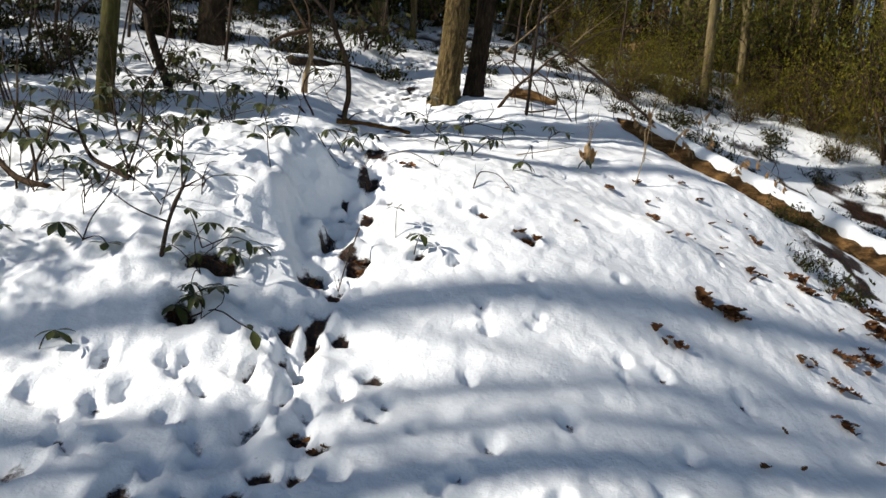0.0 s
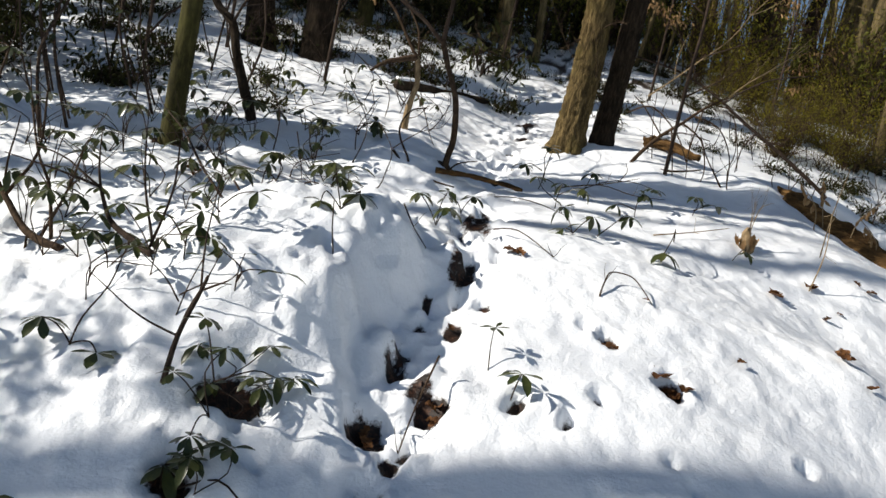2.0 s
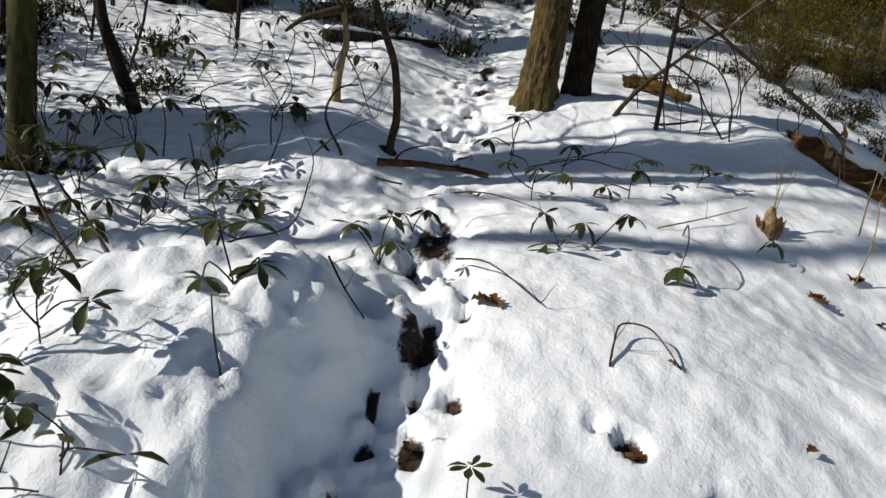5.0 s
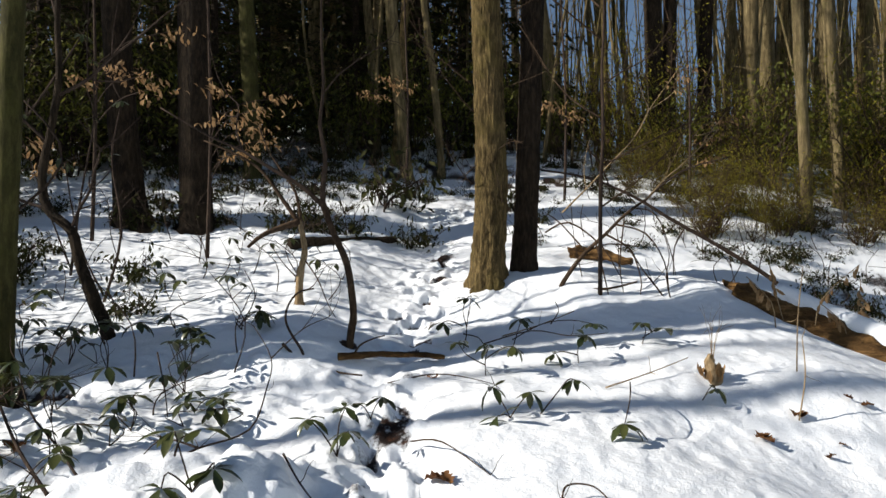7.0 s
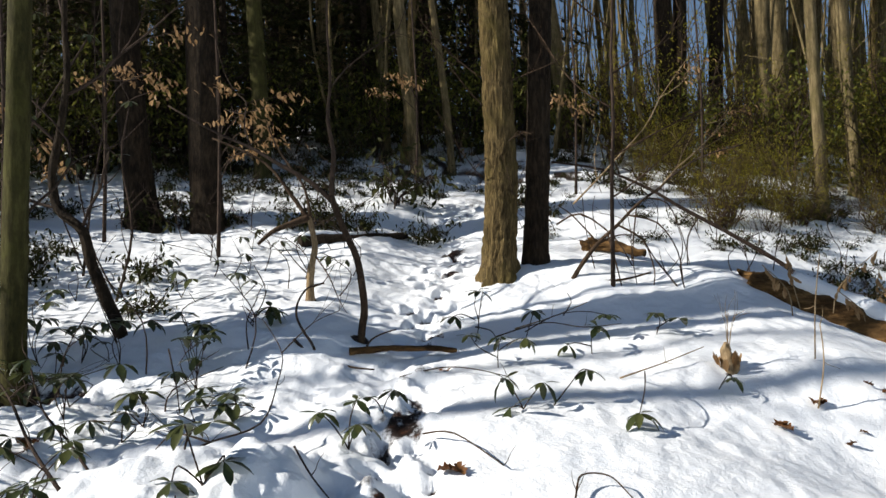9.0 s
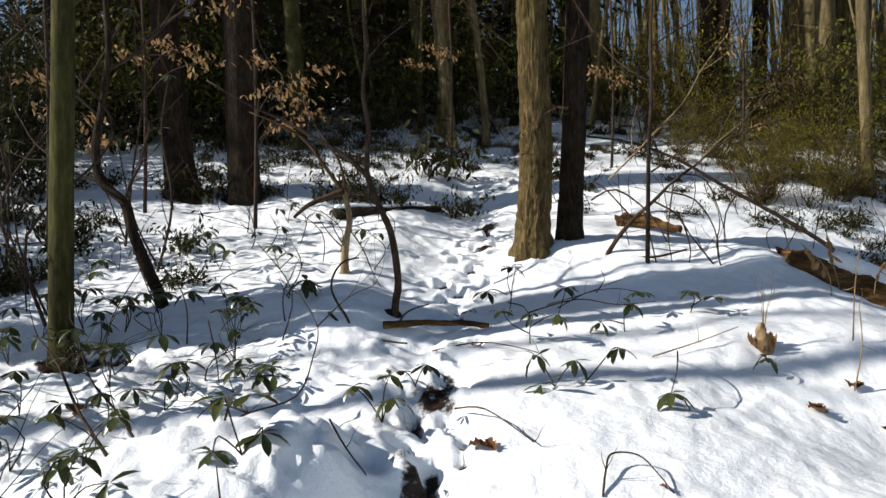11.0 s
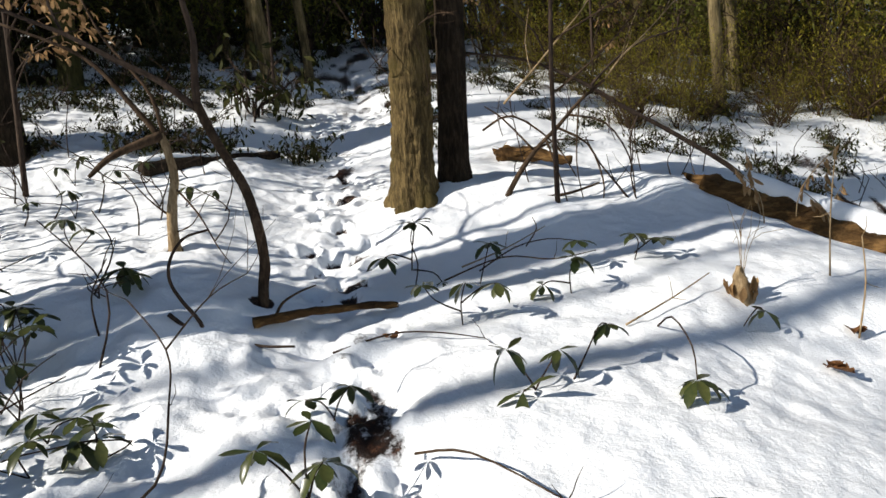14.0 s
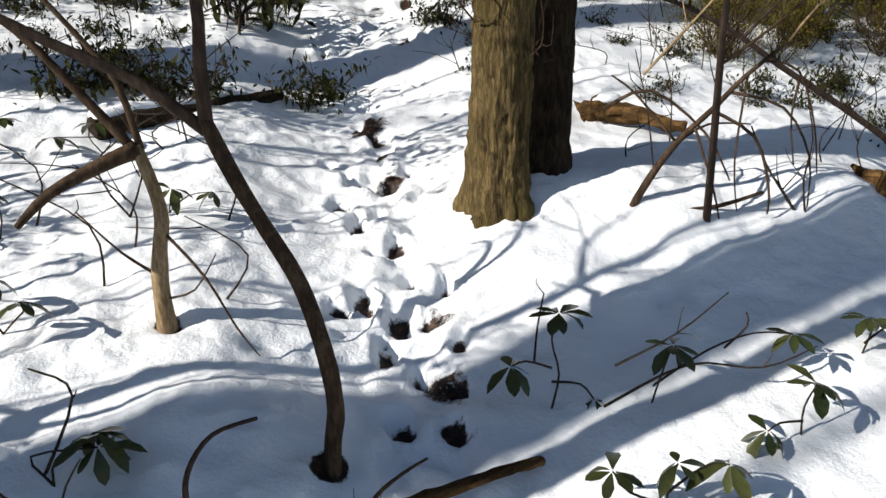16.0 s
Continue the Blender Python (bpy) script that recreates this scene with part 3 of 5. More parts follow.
def far_tree(label, height, r, mat, lean):
    ob = new("tree")
    ob.empty_display_size = .1
    tagged(ob, label, "tree", "trees of the wood")
    g, b = Geo(), Geo()
    pts = [Vector((0, 0, -.2))]
    d = Vector((lean, rng.gauss(0, .02), 1)).normalized()
    while pts[-1].z < height:
        d = (d + rvec(.025) + Vector((0, 0, .03))).normalized()
        pts.append(pts[-1] + d * 1.5)
    g.tube(pts, r, r * .35, 9, 2, wob=.08, flare=.3)
    part("trunk", g, mat, ob)
    for k in range(13):
        z = height * rng.uniform(.28, .98)
        i = min(range(len(pts)), key=lambda j: abs(pts[j].z - z))
        a = rng.uniform(0, 6.28)
        limb(b, pts[i], (math.cos(a), math.sin(a), rng.uniform(.3, 1.0)), rng.uniform(1.2, 2.8), r * .24, 2, 4)
    part("branchwork", b, mat, ob, stuff=True)
    return ob


wood = [far_tree("leafless forest tree with tan sunlit bark", 15, .095, BARK_FAR, .0), far_tree("thin leafless forest tree, tan bark", 12, .075, BARK_FAR, .05),
        far_tree("dark leafless forest tree", 15, .12, BARK_DARK_SHADED, -.03), far_tree("thin leafless forest tree, grey bark", 11, .055, BARK, -.06)]
used = set()
spots = []
for _ in range(125):
    y = 11 + 26 * rng.random() ** 1.25
    x = rng.uniform(-1, 1) * (4 + y * .85) + .8
    if abs(x + .3) < 1.0 and y < 14:
        continue
    spots.append((x, y))
for x, y in spots:
    k = rng.randrange(4)
    s = rng.uniform(.8, 1.25)
    if k in used:
        put(wood[k], x, y, s)
    else:
        used.add(k)
        settle(wood[k], x, y, s)

for side, n in ((1, 34), (-1, 12)):
    for _ in range(n):
        y = rng.uniform(11.5, 21) if side > 0 else rng.uniform(10.3, 13.5)
        x = rng.uniform(.12, .75) * y if side > 0 else -rng.uniform(.1, .6) * y
        put(wood[rng.choice((0, 1, 1, 3, 3))], x, y, rng.uniform(.75, 1.15))


def hemlock(height):
    ob = new("hemlock")
    ob.empty_display_size = .1
    tagged(ob, "dark evergreen hemlock with drooping sprays", "tree", "hemlocks")
    g, b, n = Geo(), Geo(), Geo()
    g.tube([(0, 0, -.2), (.03, 0, height * .4), (0, .04, height)], .13, .02, 9, 4)
    z = .5
    while z < height * .97:
        u = 1 - z / height
        for _ in range(5):
            a = rng.uniform(0, 6.28)
            reach = (.5 + 2.3 * u ** .8) * rng.uniform(.6, 1.05)
            way = Vector((math.cos(a), math.sin(a), 0))
            p0, p1, p2 = Vector((0, 0, z)), way * reach * .55 + Vector((0, 0, z + .1)), way * reach + Vector((0, 0, z - .22 * reach))
            b.tube([p0, p1, p2], .012, .003, 3, 2)
            side = Vector((-way.y, way.x, 0))
            for k in range(int(9 + 16 * reach)):
                t = rng.uniform(.2, 1.05)
                q = p0.lerp(p2, t) + Vector((0, 0, .1 * math.sin(3.1 * t))) + side * rng.gauss(0, .16 * (1.1 - t) + .07)
                n.chip(q, way * .6 + side * rng.gauss(0, .9) + Vector((0, 0, rng.uniform(-.5, .1))), Vector((0, 0, 1)) + rvec(.25), rng.uniform(.10, .22), rng.uniform(.05, .09))
        z += rng.uniform(.22, .36)
    part("trunk", g, BARK_DARK_SHADED, ob)
    part("bough_spread", b, TWIG_DARK, ob, stuff=True)
    part("needle_cover", n, NEEDLE, ob, flat=True, stuff=True)
    return ob


conifer = settle(hemlock(9.0), -2.4, 13.6, 1.0)
# two unseen hemlocks, added only to throw mottled shade on the slope
put(conifer, -9.2, -1.45, 1.0)
put(conifer, -4.5, 2.0, .34)
for x, y, s in ((-3.9, 12.6, .8), (-1.3, 14.4, 1.1), (-5.4, 14.2, 1.1), (-.2, 15.6, 1.0), (-3.2, 15.8, 1.2), (-1.7, 17.5, 1.3), (-5.0, 18, 1.3),
                (-.6, 20.5, 1.2), (-3.4, 20.5, 1.3), (-6.1, 10.9, .55), (-3.3, 10.1, .55), (-4.4, 9.2, .55), (-1.9, 11.9, .6), (-5.2, 9.6, .55), (-6.5, 8.4, .65), (-4.6, 11.3, .75), (-6.9, 9.6, .5), (-3.2, 11.8, .65)):
    put(conifer, x, y, s)

laurel = [bush("laurel", "evergreen laurel shrub with dark glossy leaves", 1.7, .9, 9, 1500, .095, LAUREL_SMALL, TWIG_DARK, group="laurels of the wood"),
          bush("laurel", "open evergreen laurel shrub with crooked stems", 1.3, .8, 7, 900, .10, LAUREL_SMALL, TWIG_DARK, group="laurels of the wood"),
          bush("laurel", "low evergreen laurel half buried in snow", .45, .38, 6, 200, .085, LAUREL_SMALL, TWIG_DARK, group="laurels of the wood")]
settle(laurel[0], -3.6, 9.6)
settle(laurel[1], -4.9, 8.4)
settle(laurel[2], -1.0, 8.5, 1.3)
for x, y, s in ((-4.9, 9.6, 1.1), (-5.6, 8.6, 1.0), (-3.9, 10.6, 1.1), (-2.9, 11.0, 1.0), (-2.0, 11.6, 1.0), (-1.4, 12.3, 1.1), (-6.6, 9.8, 1.2), (-.5, 13.0, 1.0), (-7.6, 9.0, 1.1), (-5.3, 7.2, .9), (-6.4, 7.6, 1.0),
                (-5.0, 5.9, 1.0), (-4.9, 4.9, .9), (.6, 13.6, .9), (1.3, 12.9, .8), (-1.9, 9.9, .5), (-5.8, 6.5, 1.1), (-3.8, 5.2, .6), (-4.2, 5.8, .75), (-3.9, 6.9, .6), (-4.3, 4.7, .7), (-4.6, 7.4, .8)):
    put(laurel[rng.randrange(2)], x, y, s)
scatter = []
for k in range(340):
    y = rng.uniform(7.4, 9.8) if k < 100 else rng.uniform(8.6, 13)
    x = rng.uniform(-1, 1) * (1.5 + (y - 6) * .8)
    if abs(x + .2) < .35 and y < 9.5:
        continue
    size = rng.uniform(.18, .5) * (.75 if x > 1.2 else 1)
    if k < 100:
        put(laurel[2], x, y, size)
    else:
        scatter.append(pose(x, y, float(top(x, y)) - .05, 0, 0, rng.uniform(0, 360)) @ Matrix.Scale(size, 4))
for _ in range(20):
    put(laurel[2], rng.uniform(-4.2, -1.9), rng.uniform(5.2, 7.6), rng.uniform(.3, .55))


def strewn(name, model, places, label, category):
    """Many small plants past counting, joined into one mesh."""
    verts, faces, kinds = [], [], []
    me = bpy.data.meshes.new(name)
    for slot, piece in enumerate(model.children):
        me.materials.append(piece.data.materials[0])
        co = np.empty(len(piece.data.vertices) * 3)
        piece.data.vertices.foreach_get("co", co)
        co = co.reshape(-1, 3)
        polys = [tuple(p.vertices) for p in piece.data.polygons]
        for m in places:
            a = np.array(m)
            o = len(verts)
            verts.extend(map(tuple, co @ a[:3, :3].T + a[:3, 3]))
            faces.extend(tuple(o + i for i in p) for p in polys)
            kinds.extend([slot] * len(polys))
    me.from_pydata(verts, [], faces)
    me.polygons.foreach_set("material_index", kinds)
    me.update()
    return tagged(new(name, me), label, category, kind="stuff")


strewn("low_laurels", laurel[2], scatter, "low evergreen shoots strewn over the snowy rise", "undergrowth")

rng.seed(33)
thicket = [bush("thicket", "sunlit olive-green thicket of fine twigs and leaves", 2.3, 1.1, 14, 2600, .052, BRUSH, TWIG, group="thicket on the far slope", droop=.2),
           bush("thicket", "sunlit brown and olive brush of fine twigs", 1.6, 1.0, 20, 1900, .045, BRUSH, TWIG, group="thicket on the far slope", droop=.2)]
settle(thicket[0], 4.6, 9.6, .9)
settle(thicket[1], 3.2, 11.0, .9)
for _ in range(72):
    y = 9.8 + 13 * rng.random() ** 1.2
    x = rng.uniform(.10, 1.02) * (y * .95) + .2
    if y < 10.5 and x < 2.8:
        continue
    put(thicket[rng.randrange(2)], x, y, rng.uniform(.5, .95))
for x, y, s in ((5.6, 8.6, .9), (6.2, 7.8, 1.0), (6.9, 8.6, 1.1), (6.2, 6.6, .9), (7.2, 6.6, 1.1), (5.4, 7.4, .6), (7.4, 5.6, 1.1), (4.9, 8.9, .6), (4.4, 8.7, .7), (5.0, 8.2, .8), (3.9, 9.1, .6), (4.9, 7.5, .55), (3.3, 9.6, .5)):
    put(thicket[rng.randrange(2)], x, y, s)
green = bush("evergreen_bush", "evergreen bush with sunlit olive-green put into its leaf colour", 1.9, 1.0, 11, 1500, .085, GREEN_BRUSH, TWIG_DARK, group="bushes at the edge of the wood", droop=.2)
settle(green, -3.7, 9.2, .9)
for x, y, s in ((-4.3, 8.7, .8), (-4.9, 9.2, 1.0), (-3.0, 10.3, .8), (-1.6, 10.9, .8), (-.6, 11.6, .9), (-1.1, 11.8, 1.1), (.3, 12.4, .9), (1.0, 12.0, .7), (2.4, 11.0, .8), (3.4, 10.4, .9), (4.3, 9.8, 1.0), (5.3, 9.2, 1.1), (6.0, 9.8, 1.1), (4.8, 11.2, 1.1), (5.9, 7.6, .9)):
    put(green, x, y, s)
for _ in range(90):
    put(laurel[2], rng.uniform(2.3, 5.6), rng.uniform(4.2, 9.2), rng.uniform(.2, .42))
for _ in range(34):
    put(thicket[rng.randrange(2)], rng.uniform(1.5, 5.4), rng.uniform(8.0, 10.2), rng.uniform(.18, .42))

rng.seed(44)
# thin poles and dead stalks of the wood, past counting
g = Geo()
for k in range(900):
    y = rng.uniform(10.5, 34) if k < 400 else rng.uniform(18, 40)
    x = rng.uniform(-1, 1) * (3 + y * .8) + 1.0
    if abs(x + .3) < .8 and y < 13:
        continue
    h = rng.uniform(2.5, 7) if k < 400 else rng.uniform(6, 13)
    z = float(lie(x, y)) - .1
    lean = Vector((rng.gauss(0, .08), rng.gauss(0, .08), 1))
    near = y < 18
    o = Vector((0, 0, 0)) if near else Vector((x, y, z))
    p = [o + lean * h * u + rvec(.05 * h * u) for u in (0, .33, .66, 1)]
    if near:
        ob = thing("sapling", x, y, "thin leafless pole of the wood in tan bark", "sapling", "poles of the wood", z=z)
        s = Geo()
        s.tube(p, rng.uniform(.012, .035), .006, 6, 3)
        trunk = part("trunk", s, BARK_FAR, ob)
    else:
        g.tube(p, rng.uniform(.012, .04), .006, 4, 2)
    for _ in range(5):
        q = p[rng.randrange(1, 4)]
        w = Geo() if near else g
        e = q + Vector((rng.gauss(0, .5), rng.gauss(0, .3), rng.uniform(.1, .6)))
        w.tube([q, q.lerp(e, .5) + Vector((0, 0, .05)), e], .008, .003, 3, 1)
        if near:
            part("twig", w, BARK_FAR, trunk)
tagged(new("saplings", g.mesh("saplings", BARK_FAR)), "thin leafless poles filling the wood", "saplings", kind="stuff")


# ---- saplings and branches near the path ----
rng.seed(55)
def branch_part(ob, start, way, length, r, mat, twigs=4, name="branch"):
    """A side branch as a part, with each of its twigs as a piece of its own."""
    pts, d = [Vector(start)], Vector(way).normalized()
    for _ in range(4):
        d = (d + rvec(.16) + Vector((0, 0, .06))).normalized()
        pts.append(pts[-1] + d * length / 4)
    g = Geo()
    g.tube(pts, r, r * .4, 6, 3, wob=.1)
    stem = part(name, g, mat, ob)
    for _ in range(twigs):
        i = rng.randint(1, 4)
        out = (d + rvec(.55)).normalized()
        l = length * rng.uniform(.3, .6)
        g = Geo()
        g.tube([pts[i], pts[i] + out * l * .5 + rvec(.02), pts[i] + out * l + Vector((0, 0, l * .15))], r * .5, r * .2, 4, 2)
        part("twig", g, mat, stem)
    return stem


def rel(ob, pts):
    o = ob.matrix_basis.translation
    return [Vector(q) - o for q in pts]


sap = thing("sapling", -.75, 5.39, "crooked bare sapling bending over from the snow and forking", "sapling", z=1.66)
g = Geo()
g.tube(rel(sap, [(-.745, 5.39, 1.6), (-.735, 5.39, 1.74), (-.72, 5.39, 1.83), (-.73, 5.39, 1.96), (-.765, 5.45, 2.105), (-.82, 5.5, 2.214), (-.88, 5.55, 2.33), (-.928, 5.6, 2.45)]), .0205, .017, 10, 4, wob=.12)
part("trunk", g, TWIG, sap)
g = Geo()
g.tube(rel(sap, [(-.928, 5.6, 2.43), (-.922, 5.6, 2.57), (-.912, 5.6, 2.70), (-.94, 5.6, 2.88), (-.92, 5.6, 3.1), (-.93, 5.6, 3.5), (-.89, 5.62, 4.3)]), .017, .004, 9, 3, wob=.1)
part("upright_fork", g, TWIG_DARK, sap)
g = Geo()
g.tube(rel(sap, [(-.928, 5.6, 2.43), (-1.05, 5.6, 2.54), (-1.2, 5.58, 2.63), (-1.36, 5.56, 2.73), (-1.55, 5.52, 2.82), (-1.8, 5.5, 2.97)]), .015, .004, 8, 3, wob=.1)
part("side_fork", g, TWIG_DARK, sap)
branch_part(sap, rel(sap, [(-1.36, 5.56, 2.73)])[0], (-.6, .2, .5), .6, .006, TWIG_DARK, 5)
branch_part(sap, rel(sap, [(-.92, 5.6, 3.05)])[0], (.5, .1, .6), .5, .005, TWIG_DARK, 4)

sap = thing("sapling", -1.14, 5.9, "short pale sapling stub with forked dead branches", "sapling", z=1.80)
g = Geo()
g.tube(rel(sap, [(-1.14, 5.9, 1.74), (-1.145, 5.9, 1.95), (-1.13, 5.9, 2.08), (-1.11, 5.9, 2.20), (-1.14, 5.9, 2.37)]), .024, .016, 10, 4, wob=.15, flare=.3)
part("trunk", g, TWIG_PALE, sap)
for pts, r in (([(-1.14, 5.9, 2.35), (-1.25, 5.9, 2.51), (-1.36, 5.9, 2.66), (-1.48, 5.89, 2.75), (-1.7, 5.85, 2.85)], .014), ([(-1.13, 5.9, 2.36), (-1.16, 5.9, 2.53), (-1.24, 5.9, 2.66), (-1.33, 5.92, 2.79), (-1.4, 5.95, 2.95)], .010),
               ([(-1.14, 5.9, 2.36), (-1.23, 5.86, 2.33), (-1.34, 5.82, 2.28), (-1.42, 5.8, 2.21)], .024), ([(-1.145, 5.9, 2.02), (-1.22, 5.88, 2.1), (-1.3, 5.86, 2.22)], .005), ([(-1.13, 5.9, 1.95), (-1.05, 5.86, 1.98), (-.98, 5.84, 2.08)], .004), ([(-1.12, 5.9, 2.15), (-1.02, 5.85, 2.02), (-.95, 5.8, 1.88), (-.9, 5.78, 1.8)], .005)):
    g = Geo()
    g.tube(rel(sap, pts), r, r * .35, 7, 3, wob=.12)
    part("branch", g, TWIG, sap)

sap = thing("sapling", -1.98, 5.3, "dark crooked small tree with an elbow bend", "sapling", z=1.6)
g = Geo()
g.tube(rel(sap, [(-1.93, 5.3, 1.52), (-1.99, 5.3, 1.78), (-2.06, 5.3, 1.94), (-2.14, 5.3, 2.14), (-2.18, 5.3, 2.29), (-2.31, 5.3, 2.41), (-2.34, 5.3, 2.60), (-2.29, 5.3, 2.84), (-2.25, 5.3, 3.13), (-2.26, 5.3, 3.5), (-2.2, 5.3, 4.6)]), .036, .012, 10, 4, wob=.12)
part("trunk", g, BARK_DARK_SHADED, sap)
for q, d, l in (((-2.31, 5.3, 2.41), (-.8, .1, .25), .7), ((-2.26, 5.3, 3.0), (.6, .1, .5), .7), ((-2.18, 5.3, 2.3), (.3, -.2, .6), .45), ((-2.3, 5.3, 2.75), (-.7, -.2, .6), .8), ((-2.25, 5.3, 3.3), (-.6, .3, .7), .9)):
    branch_part(sap, rel(sap, [q])[0], d, l, .010, TWIG_DARK, 5)

sap = thing("sapling", .67, 6.2, "thin straight dark sapling", "sapling", z=1.9)
g = Geo()
g.tube(rel(sap, [(.665, 6.2, 1.84), (.67, 6.2, 2.1), (.68, 6.2, 2.56), (.70, 6.2, 2.91), (.70, 6.2, 3.32), (.72, 6.2, 3.7), (.74, 6.2, 5.2)]), .015, .006, 8, 3, wob=.06)
part("trunk", g, TWIG_DARK, sap)
for z, a in ((2.7, .3), (3.0, 2.6), (3.2, .9), (3.5, 3.6), (2.45, 5.9), (3.7, 1.7), (4.1, 4.4)):
    branch_part(sap, rel(sap, [(.69, 6.2, z)])[0], (math.cos(a), math.sin(a) * .5, .55), .9, .006, TWIG, 5)

# fallen limbs hung up beside the twin trunks
br = thing("fallen_branch", 1.85, 6.6, "long dark fallen branch propped up from the snow", "branch", z=1.9)
g = Geo()
g.tube(rel(br, [(1.98, 6.58, 1.84), (1.84, 6.6, 1.99), (1.52, 6.6, 2.20), (1.20, 6.6, 2.39), (.95, 6.6, 2.55), (.66, 6.62, 2.68), (.35, 6.7, 2.75)]), .017, .007, 8, 4, wob=.12)
part("stem", g, TWIG_DARK, br)
for pts, r in (([(1.02, 6.6, 2.50), (1.15, 6.6, 2.62), (1.33, 6.6, 2.73), (1.6, 6.6, 2.80)], .008), ([(1.3, 6.6, 2.33), (1.2, 6.5, 2.2), (1.17, 6.42, 2.02)], .006), ([(.8, 6.62, 2.63), (.7, 6.5, 2.8), (.5, 6.4, 2.95)], .006)):
    g = Geo()
    g.tube(rel(br, pts), r, r * .5, 6, 3, wob=.1)
    part("branch", g, TWIG_DARK, br)

br = thing("fallen_branch", .42, 6.32, "broken branch leaning up out of the snow with forked twigs", "branch", z=1.9)
g = Geo()
g.tube(rel(br, [(.39, 6.32, 1.86), (.48, 6.32, 2.02), (.60, 6.32, 2.17), (.72, 6.3, 2.28), (.84, 6.28, 2.40), (.98, 6.27, 2.5)]), .016, .007, 8, 4, wob=.12)
part("stem", g, TWIG, br)
for pts, r in (([(.42, 6.31, 1.93), (.58, 6.26, 1.93), (.74, 6.24, 1.94), (.90, 6.22, 1.98)], .012), ([(.72, 6.3, 2.28), (.86, 6.24, 2.18), (.92, 6.22, 2.0), (.91, 6.2, 1.9)], .007), ([(.78, 6.29, 2.34), (.95, 6.22, 2.28), (1.06, 6.2, 2.1), (1.09, 6.22, 1.9)], .006),
               ([(.66, 6.3, 2.22), (.70, 6.22, 2.0), (.72, 6.2, 1.88)], .006), ([(.84, 6.28, 2.4), (.8, 6.26, 2.1), (.82, 6.25, 1.9)], .005), ([(.9, 6.28, 2.44), (1.02, 6.25, 2.4), (1.1, 6.24, 2.2), (1.14, 6.25, 2.02)], .005),
               ([(.6, 6.32, 2.17), (.45, 6.35, 2.35), (.36, 6.36, 2.42)], .006), ([(.35, 6.4, 2.3), (.5, 6.34, 2.36), (.7, 6.3, 2.2), (.8, 6.28, 2.02)], .007), ([(.62, 6.32, 2.18), (.75, 6.36, 2.22), (.95, 6.4, 2.2)], .006)):
    g = Geo()
    g.tube(rel(br, pts), r, r * .5, 6, 3, wob=.1)
    part("branch", g, TWIG, br)
branch_part(br, rel(br, [(.45, 6.3, 2.42)])[0], (.45, -.03, .45), .85, .006, TWIG_PALE, 6)
branch_part(br, rel(br, [(.98, 6.27, 2.5)])[0], (.6, -.2, .3), .6, .005, TWIG_PALE, 5)
for q, d, l in (((-.11, 6.42, 2.62), (-.5, -.6, .25), .35), ((-.09, 6.40, 2.75), (-.3, -.8, -.2), .3), ((.06, 6.36, 2.85), (.5, -.7, .3), .3), ((-.1, 6.42, 3.1), (-.8, -.3, .4), .5), ((.07, 6.38, 2.5), (.3, -.8, .5), .25), ((-.12, 6.45, 3.3), (-.9, .1, .3), .7), ((.08, 6.4, 3.25), (.9, -.2, .3), .6)):
    branch_part(twin, rel(twin, [q])[0], d, l, .004, TWIG, 5, "shoot")
clod = Geo()
clod.tube([(-.05, 0, -.03), (0, 0, .02), (.05, .01, .03)], .03, .02, 8, 3, wob=.5)
part("root_clod", clod, DEAD, br)

for x, y, pts, r in ((1.11, 6.25, [(1.11, 6.25, 1.82), (1.00, 6.25, 1.97), (.92, 6.25, 2.08), (.85, 6.25, 2.22)], .007), (1.12, 6.24, [(1.11, 6.24, 1.84), (1.08, 6.24, 2.0), (1.1, 6.24, 2.15), (1.06, 6.24, 2.3)], .005)):
    ob = thing("dead_twig", x, y, "dead forked twig standing in the snow", "twig")
    g = Geo()
    g.tube(rel(ob, pts), r, r * .4, 5, 3)
    stem = part("stem", g, TWIG_DARK, ob)
    for way in ((-.3, 0, .8), (.4, .1, .6)):
        g = Geo()
        limb(g, rel(ob, pts)[1], way, .16, r * .5, 0, 3)
        part("twig", g, TWIG_DARK, stem)

# arched runner
ob = thing("arched_runner", -.90, 5.13, "dark thin stem arching out of the snow", "twig", z=1.58)
g = Geo()
g.tube(rel(ob, [(-.90, 5.13, 1.58), (-.92, 5.13, 1.68), (-.97, 5.13, 1.76), (-1.0, 5.13, 1.83), (-.99, 5.13, 1.90), (-.94, 5.13, 1.965), (-.86, 5.13, 1.985)]), .0075, .004, 6, 4)
part("stem", g, TWIG_DARK, ob)
g = Geo()
g.tube(rel(ob, [(-1.02, 5.14, 1.72), (-.93, 5.13, 1.64), (-.82, 5.12, 1.61), (-.73, 5.1, 1.585), (-.62, 5.08, 1.575)]), .008, .004, 6, 4)
part("stem", g, TWIG_DARK, ob)

# short stick lying in the snow, with a twig
ob = thing("stick", -.5, 5.28, "short brown stick lying on the snow", "stick", z=1.6)
g = Geo()
z0, z1 = float(top(-.76, 5.19)) + .02, float(top(-.25, 5.37)) + .02
g.tube(rel(ob, [(-.76, 5.19, z0), (-.6, 5.25, z0 * .7 + z1 * .3 + .012), (-.42, 5.31, z0 * .35 + z1 * .65 + .012), (-.25, 5.37, z1)]), .017, .011, 14, 10, wob=.5, ridge=.004)
part("wood", g, ROTTEN, ob)
g = Geo()
g.tube(rel(ob, [(-.69, 5.22, z0), (-.66, 5.24, z0 + .05), (-.6, 5.26, z0 + .08), (-.54, 5.28, z0 + .095)]), .006, .003, 6, 3)
part("twig", g, TWIG, ob)


